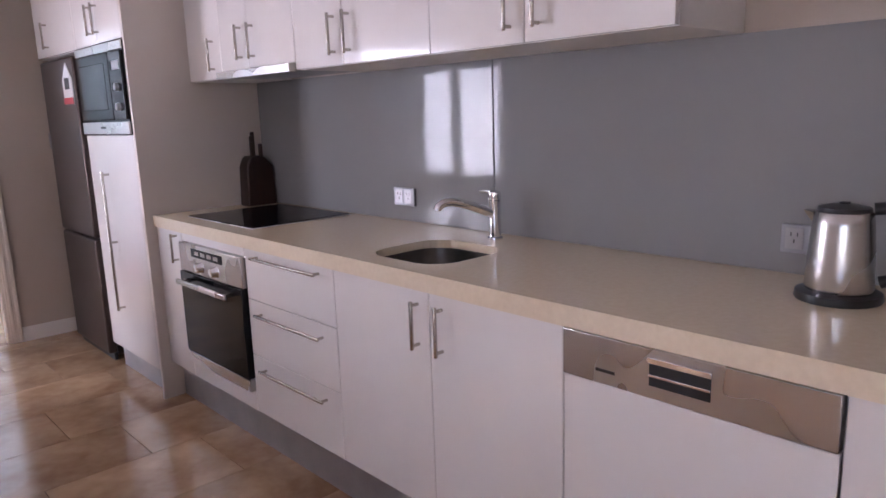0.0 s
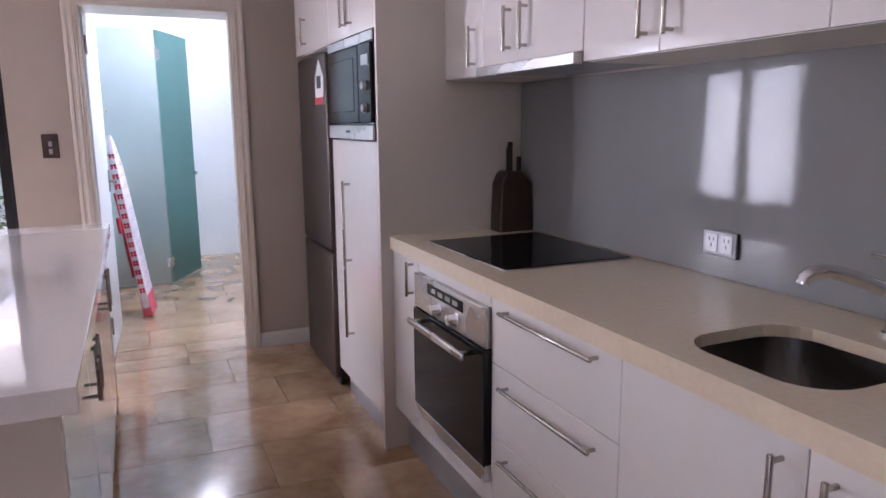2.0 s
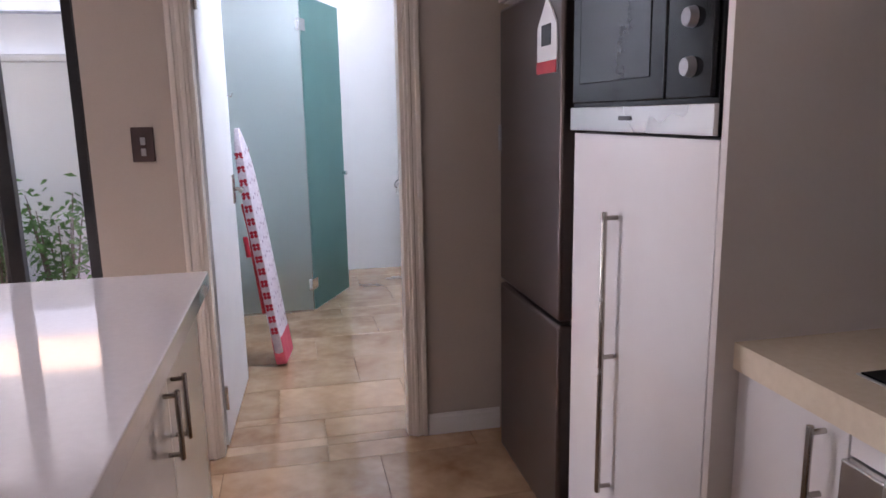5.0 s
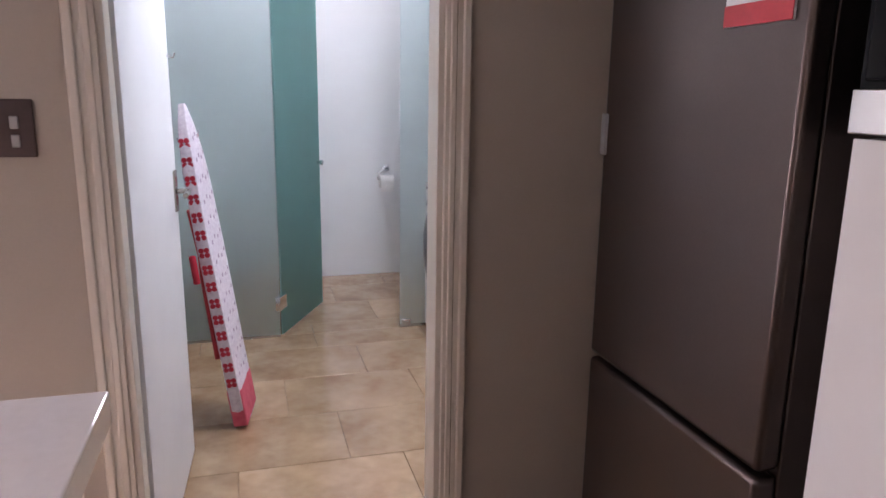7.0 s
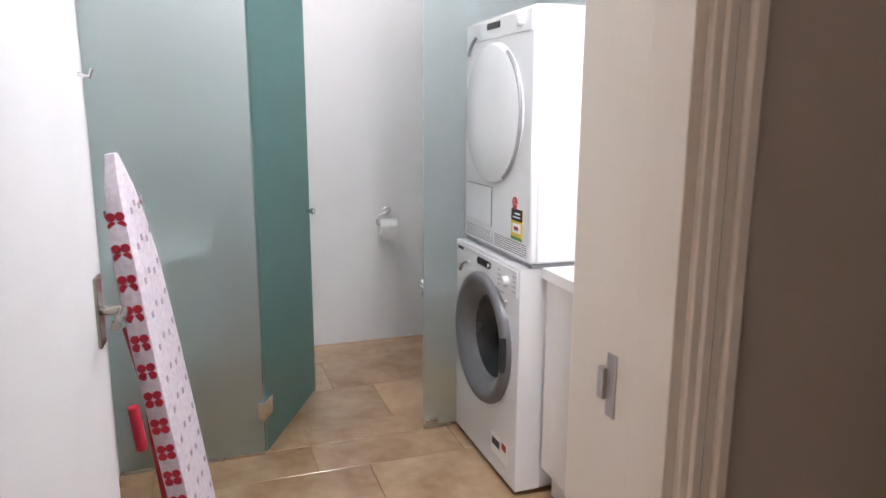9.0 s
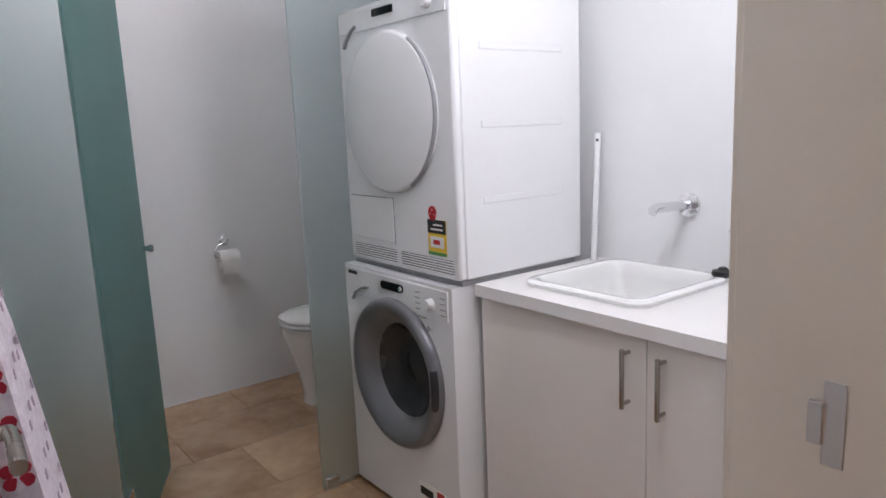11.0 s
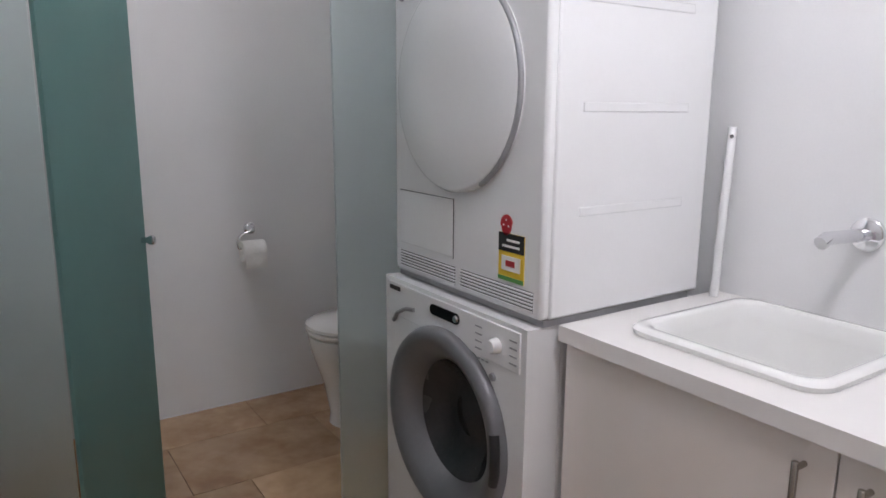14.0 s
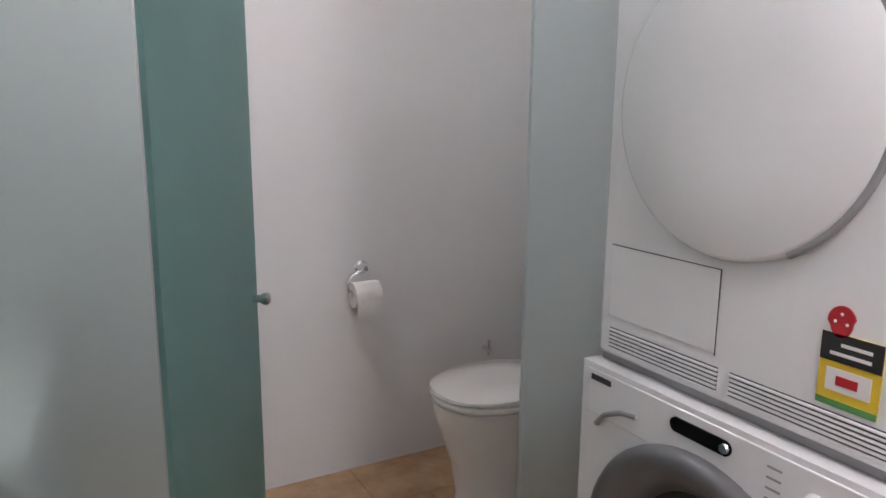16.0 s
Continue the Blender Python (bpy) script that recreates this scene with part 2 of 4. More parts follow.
def lathe(profile, m, bm=None, seg=32):
    """Turns (radius, height) pairs round the z axis of the pose m."""
    own = bmesh.new()
    rings = []
    for r, h in profile:
        if r < 1e-6:
            rings.append([own.verts.new(m @ Vector((0, 0, h)))] * seg)
        else:
            rings.append([own.verts.new(m @ Vector((r * math.cos(2 * math.pi * i / seg), r * math.sin(2 * math.pi * i / seg), h))) for i in range(seg)])
    for a, b in zip(rings, rings[1:]):
        for i in range(seg):
            j = (i + 1) % seg
            vs = list(dict.fromkeys((a[i], a[j], b[j], b[i])))
            if len(vs) > 2:
                own.faces.new(vs)
    return merge(bm, own)


def loop(cx, cy, hx, hy, r, n=6):
    """A rounded rectangle, anticlockwise, as (x, y) pairs."""
    out = []
    for k, (sx, sy) in enumerate(((1, 1), (-1, 1), (-1, -1), (1, -1))):
        for i in range(n + 1):
            a = math.pi / 2 * (k + i / n)
            out.append((cx + sx * (hx - r) + r * math.cos(a), cy + sy * (hy - r) + r * math.sin(a)))
    return out


def skin(loops, bm=None, closed_ends=(False, False)):
    """Joins loops of 3D points of equal length."""
    own = bmesh.new()
    rings = [[own.verts.new(p) for p in lp] for lp in loops]
    n = len(rings[0])
    for a, b in zip(rings, rings[1:]):
        for i in range(n):
            own.faces.new((a[i], a[(i + 1) % n], b[(i + 1) % n], b[i]))
    if closed_ends[0]:
        own.faces.new(rings[0][::-1])
    if closed_ends[1]:
        own.faces.new(rings[-1])
    return merge(bm, own)


def tube(points, r, bm=None, seg=16, taper=None):
    """A round tube along points."""
    loops = []
    pts = [Vector(p) for p in points]
    side = None
    for i, p in enumerate(pts):
        d = (pts[min(i + 1, len(pts) - 1)] - pts[max(i - 1, 0)]).normalized()
        if side is None:
            side = d.orthogonal().normalized()
        side = (side - d * side.dot(d)).normalized()
        up = d.cross(side)
        rr = r if taper is None else r + (taper - r) * i / (len(pts) - 1)
        loops.append([p + rr * (side * math.cos(2 * math.pi * k / seg) + up * math.sin(2 * math.pi * k / seg)) for k in range(seg)])
    return skin(loops, bm, (True, True))


def plate_with_hole(x0, x1, y0, y1, hole, z0, z1, bm=None):
    """A slab with a hole that is a loop of (x, y) pairs."""
    cx, cy = sum(p[0] for p in hole) / len(hole), sum(p[1] for p in hole) / len(hole)
    outer = []
    for x, y in hole:
        dx, dy = x - cx, y - cy
        k = min(((x1 if dx > 0 else x0) - cx) / dx if abs(dx) > 1e-9 else 9e9, ((y1 if dy > 0 else y0) - cy) / dy if abs(dy) > 1e-9 else 9e9)
        outer.append([cx + k * dx, cy + k * dy])
    for px, py in ((x0, y0), (x0, y1), (x1, y0), (x1, y1)):
        q = min(outer, key=lambda o: (o[0] - px) ** 2 + (o[1] - py) ** 2)
        q[0], q[1] = px, py
    up = lambda lp, z: [(x, y, z) for x, y in lp]
    return skin([up(hole, z0), up(outer, z0), up(outer, z1), up(hole, z1), up(hole, z0)], bm)


def bar_handle(parent, p0, p1, out, r=0.006, stand=0.028, inset=0.012):
    """A bar handle on two posts, its bar out in front of the face by stand."""
    p0, p1, out = Vector(p0), Vector(p1), Vector(out)
    d = (p1 - p0).normalized()
    bm = rod(p0 + out * stand, p1 + out * stand, r, cap=0.0015)
    for q in (p0 + d * inset, p1 - d * inset):
        rod(q, q + out * stand, r * 0.85, bm)
    return part("handle", bm, M_handle, parent, "satin nickel bar handle")


# ---- structure ----
KX, NY, WT, LX, BY, CEIL = 2.60, 6.64, 0.33, 2.76, 10.03, 2.60
WX, SY = -3.20, -1.60
OX0, OX1, OZ = 0.84, 1.64, 2.02
SX0, SX1, SZ = -1.40, 0.48, 2.05


def structure(name, bm, material, label, soft=False):
    return solid(name, bm, material, label, name.split("_")[0], "structure", soft=soft)


bm = box(SX1, OX0 - 0.06, NY, NY + WT, 0, CEIL)
box(OX1 + 0.06, KX + 0.15, NY, NY + WT, 0, CEIL, bm=bm)
box(OX0 - 0.06, OX1 + 0.06, NY, NY + WT, OZ, CEIL, bm=bm)
box(SX0, SX1, NY, NY + WT, SZ, CEIL, bm=bm)
box(WX - 0.2, SX0, NY, NY + WT, 0, CEIL, bm=bm)
structure("wall_north", bm, M_wall, "warm grey painted wall with a doorway and glazed sliding door")
structure("wall_east", box(KX, KX + 0.15, SY, NY, 0, CEIL), M_wall, "warm grey painted wall behind the kitchen units")
structure("wall_south", box(WX - 0.2, KX + 0.15, SY - 0.2, SY, 0, CEIL), M_wall, "plain warm grey painted wall")
# the west opening is unseen, cut to let fill light in
bm = box(WX - 0.2, WX, SY, -1.3, 0, CEIL)
box(WX - 0.2, WX, 1.3, NY, 0, CEIL, bm=bm)
box(WX - 0.2, WX, -1.3, 1.3, 0, 0.35, bm=bm)
box(WX - 0.2, WX, -1.3, 1.3, 2.42, CEIL, bm=bm)
structure("wall_west", bm, M_wall, "plain warm grey painted wall with an opening for an added window")
structure("ceiling", box(WX - 0.2, 3.2, SY - 0.2, BY + 0.15, CEIL, CEIL + 0.15), M_ceiling, "plain white painted ceiling")
# laundry shell
LW = 0.74
structure("wall_laundry_east", box(LX, LX + 0.15, NY + WT, 8.60, 0, CEIL), M_white_wall, "white painted laundry wall behind the tub")
structure("wall_toilet_south", box(LX, 3.05, 8.60, 8.75, 0, CEIL), M_white_wall, "white painted return wall beside the machines")
structure("wall_toilet_east", box(3.05, 3.2, 8.60, BY, 0, CEIL), M_white_wall, "white painted wall behind the toilet cistern")
structure("wall_laundry_north", box(LW - 0.2, 3.2, BY, BY + 0.15, 0, CEIL), M_white_wall, "white painted wall behind the toilet")
structure("wall_laundry_west", box(LW - 0.2, LW, NY + WT, BY, 0, CEIL), M_white_wall, "plain white painted laundry wall")
bm = box(LW, OX0 - 0.06, NY + WT, NY + WT + 0.003, 0, CEIL)
box(OX1 + 0.06, LX, NY + WT, NY + WT + 0.003, 0, CEIL, bm=bm)
box(OX0 - 0.06, OX1 + 0.06, NY + WT, NY + WT + 0.003, OZ + 0.06, CEIL, bm=bm)
structure("wall_laundry_south", bm, M_white_wall, "white painted face of the doorway wall")

# doorway lining with stop, strike plate and architraves with a moulded profile
lining = thing("door_lining", ((OX0 + OX1) / 2, NY + WT / 2, 0), "cream painted door lining with moulded architraves", "door frame", kind="structure")
J, RB = 0.022, 0.075
for sx, x in ((1, OX0), (-1, OX1)):
    part("jamb", box(x - sx * 0.04, x + sx * J, NY - 0.002, NY + RB, 0, OZ - J, 0.002), M_trim, lining)
    part("rebate", box(x - sx * 0.06, x - sx * 0.04, NY + RB, NY + WT + 0.004, 0, OZ - J, 0.002), M_trim, lining)
part("head", box(OX0 - 0.06, OX1 + 0.06, NY - 0.002, NY + WT + 0.004, OZ - J, OZ, 0.002), M_trim, lining)
for yf, sy in ((NY, -1), (NY + WT + 0.003, 1)):
    near = 0.0 if sy < 0 else 0.05
    for x, sx in ((OX0 + 0.006 - near, -1), (OX1 - 0.006 + near, 1)):
        bm = box(x, x + sx * 0.066, yf, yf + sy * 0.012, 0, OZ + 0.060, 0.003)
        box(x + sx * 0.012, x + sx * 0.03, yf + sy * 0.010, yf + sy * 0.018, 0, OZ + 0.024, 0.004, bm=bm)
        box(x + sx * 0.044, x + sx * 0.066, yf + sy * 0.010, yf + sy * 0.022, 0, OZ + 0.060, 0.005, bm=bm)
        part("architrave", bm, M_trim, lining)
    bm = box(OX0 - 0.06, OX1 + 0.06, yf, yf + sy * 0.0115, OZ - 0.006, OZ + 0.060, 0.003)
    box(OX0 - 0.06, OX1 + 0.06, yf + sy * 0.010, yf + sy * 0.0215, OZ + 0.038, OZ + 0.060, 0.005, bm=bm)
    part("architrave", bm, M_trim, lining)
SK = OX1 + 0.04
bm = box(SK - 0.003, SK, 6.838, 6.862, 0.94, 1.04, 0.001)
box(SK - 0.010, SK - 0.002, 6.860, 6.876, 0.965, 1.015, 0.001, bm=bm)
part("strike_plate", bm, M_steel, lining, "steel strike plate")

# skirting boards
def skirting(x0, x1, y0, y1):
    bm = box(x0, x1, y0, y1, 0, 0.078)
    ix, iy = (0.004, 0) if abs(x1 - x0) < abs(y1 - y0) else (0, 0.004)
    box(x0 + ix, x1 - ix, y0 + iy, y1 - iy, 0.078, 0.092, bm=bm)
    solid("baseboard", bm, M_skirt, "white painted skirting board along the wall", "skirting", "structure", soft=False)


skirting(OX1 + 0.063, 2.02, NY - 0.016, NY)
skirting(SX1 + 0.02, OX0 - 0.063, NY - 0.016, NY)

# ---- glazed sliding door and the yard ----
sd = thing("sliding_door", ((SX0 + SX1) / 2, NY + 0.12, 0), "black aluminium glazed sliding door to the yard", "sliding door", kind="structure")
part("frame", box(SX0, SX1, NY + 0.05, NY + 0.19, SZ - 0.06, SZ, 0.003, bm=box(SX0, SX1, NY + 0.05, NY + 0.19, 0, 0.04, 0.003, bm=box(SX0, SX0 + 0.05, NY + 0.05, NY + 0.19, 0.04, SZ - 0.06, 0.003, bm=box(SX1 - 0.02, SX1, NY + 0.05, NY + 0.19, 0.04, SZ - 0.06, 0.003)))), M_frame, sd)
for a, b, yy in ((0.11, 0.455, 0.15), (-0.62, 0.19, 0.10), (-1.34, -0.56, 0.15)):
    bm = box(a, a + 0.065, NY + yy - 0.02, NY + yy + 0.02, 0.045, SZ - 0.065, 0.003)
    box(b - 0.05, b, NY + yy - 0.02, NY + yy + 0.02, 0.045, SZ - 0.065, 0.003, bm=bm)
    box(a + 0.065, b - 0.05, NY + yy - 0.02, NY + yy + 0.02, 0.045, 0.13, 0.003, bm=bm)
    box(a + 0.065, b - 0.05, NY + yy - 0.02, NY + yy + 0.02, SZ - 0.13, SZ - 0.065, 0.003, bm=bm)
    leaf = part("sash", bm, M_frame, sd)
    pane = part("pane", box(a + 0.06, b - 0.045, NY + yy - 0.003, NY + yy + 0.003, 0.125, SZ - 0.125), M_clear, leaf, soft=False)
    pane.visible_shadow = False
# made-up window around the west fill lamp
win = thing("added_window", (WX - 0.1, 0, 0.35), "wide black framed window, unseen and added to let in fill light", "window", kind="structure")
bm = box(WX - 0.16, WX - 0.08, -1.3, -1.24, 0.35, 2.42, 0.003)
for y in (-0.70, -0.03, 0.62, 1.24):
    box(WX - 0.16, WX - 0.08, y, y + 0.06, 0.35, 2.42, 0.003, bm=bm)
for z in (0.35, 2.36):
    box(WX - 0.158, WX - 0.082, -1.24, 1.24, z, z + 0.06, 0.003, bm=bm)
part("window_frame", bm, M_frame, win)
pane = part("pane", box(WX - 0.123, WX - 0.117, -1.24, 1.24, 0.41, 2.36), M_clear, win, soft=False)
pane.visible_shadow = False
solid("blind_box", box(SX0, SX1, NY - 0.022, NY + 0.012, 1.935, 2.05, 0.002), M_frame, "black blind box at the head of the sliding door", "blind box", "structure")
structure("eave", box(WX - 0.6, 0.54, NY + WT, NY + WT + 0.55, 2.42, 2.60), M_fascia, "grey boxed eave over the sliding door")

# the ground runs on to the horizon below the floor
bm = bmesh.new()
bmesh.ops.create_grid(bm, x_segments=24, y_segments=24, size=400)
bmesh.ops.translate(bm, verts=bm.verts[:], vec=(0, 0, -0.13))
structure("ground", bm, M_paving, "grey paved yard ground beyond the door")
bm = box(-9.0, 0.30, 9.6, 9.8, -0.13, 1.78, 0.01)
box(-9.0, 0.30, 9.57, 9.83, 1.78, 1.83, 0.01, bm=bm)
solid("garden_wall", bm, M_fence, "white rendered boundary wall behind the planting", "wall", "structure")
house = thing("neighbour_house", (-3, 14.0, -0.13), "neighbouring house with pale walls and a tiled roof", "house")
part("wall", box(-10, 2.6, 12.2, 17, -0.13, 2.55), M_fence, house)
part("fascia", box(-10.5, 3.0, 11.55, 11.72, 2.39, 2.68, 0.01), M_fascia, house, "grey gutter and fascia")
part("soffit", box(-10.5, 3.0, 11.72, 12.2, 2.50, 2.55), M_fascia, house)
bm = bmesh.new()
for i in range(14):
    y, z = 11.55 + i * 0.3, 2.68 + i * 0.13
    box(-10.5, 3.0, y, y + 0.34, z, z + 0.05, 0.015, bm=bm)
part("roof", bm, M_rooftile, house, "sandy roof tiles in courses")
for x in (-6.5, -3.2, -0.35):
    w = part("window", box(x, x + 1.3, 12.15, 12.2, 1.35, 2.35, 0.01), M_frame, house)
    part("pane", box(x + 0.07, x + 1.23, 12.135, 12.149, 1.42, 2.28), M_splash, w)


def shrub(name, x, y, h, spread, seed, label):
    rnd = random.Random(seed)
    t = thing(name, (x, y, -0.13), label, "shrub")
    stems, leaves = bmesh.new(), bmesh.new()
    for s in range(9):
        a, k = rnd.uniform(0, 6.28), rnd.uniform(0.35, 1.0)
        tip = Vector((x + spread * k * math.cos(a), y + spread * 0.8 * k * math.sin(a), -0.13 + h * rnd.uniform(0.55, 1.0)))
        foot = Vector((x + 0.05 * math.cos(a), y + 0.05 * math.sin(a), -0.13))
        mid = foot.lerp(tip, 0.5) + Vector((0, 0, 0.12 * h))
        pts = [foot.lerp(mid, f).lerp(mid.lerp(tip, f), f) for f in (0, 0.25, 0.5, 0.75, 1)]
        tube(pts, 0.012, stems, 6, 0.003)
        for i in range(52):
            f = rnd.uniform(0.25, 1.0)
            p = foot.lerp(mid, f).lerp(mid.lerp(tip, f), f) + Vector([rnd.gauss(0, 0.055) for _ in range(3)])
            w, ln = rnd.uniform(0.012, 0.022), rnd.uniform(0.05, 0.095)
            m = Matrix.Translation(p) @ Euler((rnd.uniform(-0.9, 0.9), rnd.uniform(-0.9, 0.9), rnd.uniform(0, 6.28))).to_matrix().to_4x4()
            v = [leaves.verts.new(m @ Vector(c)) for c in ((0, 0, 0), (w, ln * 0.45, 0.006), (0, ln, -0.008), (-w, ln * 0.45, 0.006), (0, ln * 0.5, -0.004))]
            leaves.faces.new((v[0], v[1], v[4]))
            leaves.faces.new((v[1], v[2], v[4]))
            leaves.faces.new((v[2], v[3], v[4]))
            leaves.faces.new((v[3], v[0], v[4]))
    part("stems", stems, M_bark, t)
    part("foliage", leaves, M_leaf, t)


for k, (x, h, sp) in enumerate(((0.15, 1.25, 0.30), (-0.35, 1.05, 0.30), (-0.85, 1.30, 0.32), (-1.35, 1.0, 0.32), (-1.9, 1.2, 0.32), (-2.6, 1.1, 0.3), (0.32, 0.85, 0.22))):
    shrub("garden_shrub", x, 9.15 - 0.25 * (k % 2), h, sp, 20 + k, "leafy green shrub against the white garden wall")

# ---- kitchen run ----
F = 2.0          # face of the doors
TOP, UND, KICK = 0.92, 0.868, 0.185
OUT = (-1, 0, 0)


def unit(name, y0, y1, label, category, z0=KICK, z1=UND, x0=F, x1=KX, group="kitchen base units", inside=None):
    u = thing(name, ((x0 + x1) / 2, (y0 + y1) / 2, z0), label, category, group)
    part("body", box(x0 + 0.02, x1 - 0.004, y0 + 0.001, y1 - 0.001, z0, inside or z1 - 0.002), M_carcass, u, soft=False)
    return u


def front(u, name, y0, y1, z0, z1, x=F, material=None):
    return part(name, box(x, x + 0.018, y0 + 0.0015, y1 - 0.0015, z0 + 0.0015, z1 - 0.0015, 0.0018), material or M_gloss, u)


u = unit("pull_out_cabinet", 4.725, 5.0, "narrow white gloss base cabinet beside the oven", "cabinet")
d = front(u, "door", 4.725, 5.0, KICK, UND)
bar_handle(d, (F, 4.775, 0.722), (F, 4.775, 0.856), OUT)

u = unit("drawer_unit", 3.535, 4.14, "white gloss three-drawer kitchen base unit", "drawer unit")
for z0, z1, zh in ((0.662, UND, 0.838), (0.432, 0.662, 0.612), (KICK, 0.432, 0.384)):
    d = front(u, "drawer_front", 3.535, 4.14, z0, z1)
    bar_handle(d, (F, 3.61, zh), (F, 4.05, zh), OUT)

u = unit("sink_cabinet", 2.607, 3.535, "white gloss double-door cabinet under the sink", "cabinet", inside=0.725)
for y0, y1, yh in ((3.071, 3.535, 3.119), (2.607, 3.071, 3.020)):
    d = front(u, "door", y0, y1, KICK, UND)
    bar_handle(d, (F, yh, 0.692), (F, yh, 0.836), OUT)

u = unit("end_drawer_unit", 1.40, 2.008, "white gloss drawer unit at the bench end", "drawer unit")
for z0, z1, zh in ((0.662, UND, 0.80), (0.432, 0.662, 0.60), (KICK, 0.432, 0.384)):
    d = front(u, "drawer_front", 1.40, 2.008, z0, z1)
    bar_handle(d, (F, 1.48, zh), (F, 1.93, zh), OUT)

# dishwasher
u = thing("dishwasher", (2.3, 2.31, 0.10), "integrated dishwasher with a steel control panel and white door", "dishwasher")
part("body", box(F + 0.02, KX - 0.03, 2.012, 2.604, 0.10, UND - 0.004), M_carcass, u, soft=False)
front(u, "door", 2.011, 2.605, KICK, 0.752)
bm = box(F - 0.006, F + 0.02, 2.013, 2.603, 0.753, 0.864, 0.003)
p = part("control_panel", bm, M_steel, u, "brushed steel control panel")
bm = box(F - 0.008, F - 0.0055, 2.245, 2.380, 0.782, 0.842, 0.001)
part("handle_recess", bm, M_black_plastic, p, "dark recessed grip")
bm = box(F - 0.0145, F - 0.008, 2.242, 2.383, 0.833, 0.847, 0.002)
box(F - 0.0115, F - 0.008, 2.245, 2.380, 0.803, 0.809, 0.001, bm=bm)
part("grip", bm, M_chrome, p)
part("badge", box(F - 0.0075, F - 0.0055, 2.463, 2.512, 0.782, 0.789), M_ink, p)

# plinth
solid("plinth", box(F + 0.055, F + 0.073, 1.40, 5.0, 0, KICK), M_plinth, "brushed grey kickboard under the kitchen units", "plinth", soft=False)

# oven
u = thing("oven", (2.3, 4.433, 0.19), "built-in steel and black glass oven", "oven")
part("body", box(F + 0.022, KX - 0.03, 4.143, 4.722, KICK, UND - 0.003), M_carcass, u, soft=False)
part("filler", box(F, F + 0.018, 4.143, 4.722, 0.829, UND - 0.002, 0.001), M_gloss, u)
part("filler", box(F, F + 0.018, 4.143, 4.722, KICK, 0.268, 0.001), M_gloss, u)
panel = part("control_panel", box(F - 0.018, F + 0.02, 4.145, 4.720, 0.700, 0.827, 0.003), M_steel, u, "brushed steel control panel")
part("display", box(F - 0.0205, F - 0.0175, 4.30, 4.59, 0.775, 0.812, 0.001), M_black, panel)
for k in range(4):
    part("display_digit", box(F - 0.0215, F - 0.0203, 4.335 + k * 0.06, 4.375 + k * 0.06, 0.786, 0.802), M_steel, panel)
for y in (4.36, 4.50):
    part("knob", lathe([(0, 0.03), (0.017, 0.029), (0.019, 0.026), (0.021, 0.004), (0.025, 0)], pose(F - 0.018, y, 0.738, 0, -90, 0)), M_chrome, panel)
d = part("door", box(F - 0.024, F + 0.02, 4.145, 4.720, 0.322, 0.697, 0.004), M_black, u, "black glass oven door")
part("lower_trim", box(F - 0.022, F + 0.02, 4.145, 4.720, 0.269, 0.320, 0.002), M_steel, u)
bm = box(F - 0.072, F - 0.058, 4.20, 4.665, 0.652, 0.676, 0.005)
for y in (4.23, 4.62):
    box(F - 0.06, F - 0.024, y, y + 0.018, 0.656, 0.672, 0.002, bm=bm)
part("handle", bm, M_steel, d, "steel bar handle")

# bench top with the sink cut-out
hole = loop(2.235, 3.285, 0.165, 0.175, 0.10)
bm = plate_with_hole(F - 0.012, KX - 0.001, 3.00, 3.57, hole, UND, TOP)
box(F - 0.012, KX - 0.001, 3.57, 5.0, UND, TOP, bm=bm)
box(F - 0.012, KX - 0.001, 1.38, 3.00, UND, TOP, bm=bm)
solid("benchtop", bm, M_stone, "cream stone kitchen benchtop with sink cut-out", "benchtop", soft=False)
sink = thing("kitchen_sink", (2.235, 3.285, 0.72), "stainless steel undermount kitchen sink bowl", "sink")
lp = lambda hx, hy, r, z: [(x, y, z) for x, y in loop(2.235, 3.285, hx, hy, r)]
part("bowl", skin([lp(0.166, 0.176, 0.10, 0.916), lp(0.167, 0.177, 0.10, 0.905), lp(0.16, 0.17, 0.10, 0.86), lp(0.152, 0.162, 0.10, 0.77), lp(0.13, 0.14, 0.09, 0.745), lp(0.04, 0.045, 0.03, 0.738)], None, (False, True)), M_sink, sink)
part("waste", lathe([(0, 0.004), (0.03, 0.004), (0.042, 0.001), (0.044, 0)], pose(2.235, 3.285, 0.739)), M_chrome, sink)

tap = thing("kitchen_mixer_tap", (2.508, 3.278, TOP), "chrome kitchen mixer tap with a swivel spout", "tap")
part("body", lathe([(0.027, 0), (0.027, 0.006), (0.0215, 0.010), (0.020, 0.055), (0.0205, 0.125), (0.021, 0.135), (0, 0.135)], pose(2.508, 3.278, TOP)), M_chrome, tap)
part("spout", tube([(2.505, 3.279, 1.008), (2.47, 3.293, 1.024), (2.43, 3.310, 1.042), (2.39, 3.326, 1.056), (2.355, 3.340, 1.063), (2.330, 3.350, 1.060), (2.315, 3.356, 1.048), (2.312, 3.357, 1.036)], 0.0165, None, 14, 0.0135), M_chrome, tap)
bm = lathe([(0.0215, 0), (0.0225, 0.010), (0.0215, 0.026), (0.012, 0.033), (0, 0.034)], pose(2.508, 3.278, 1.057))
box(2.500, 2.516, 3.278, 3.345, 1.080, 1.090, 0.004, bm=bm)
part("lever", bm, M_chrome, tap)

ck = thing("cooktop", (2.32, 4.50, TOP), "black glass ceramic cooktop set on the bench", "cooktop")
part("glass", box(2.08, 2.56, 4.205, 4.80, TOP, TOP + 0.006, 0.002), M_black, ck)
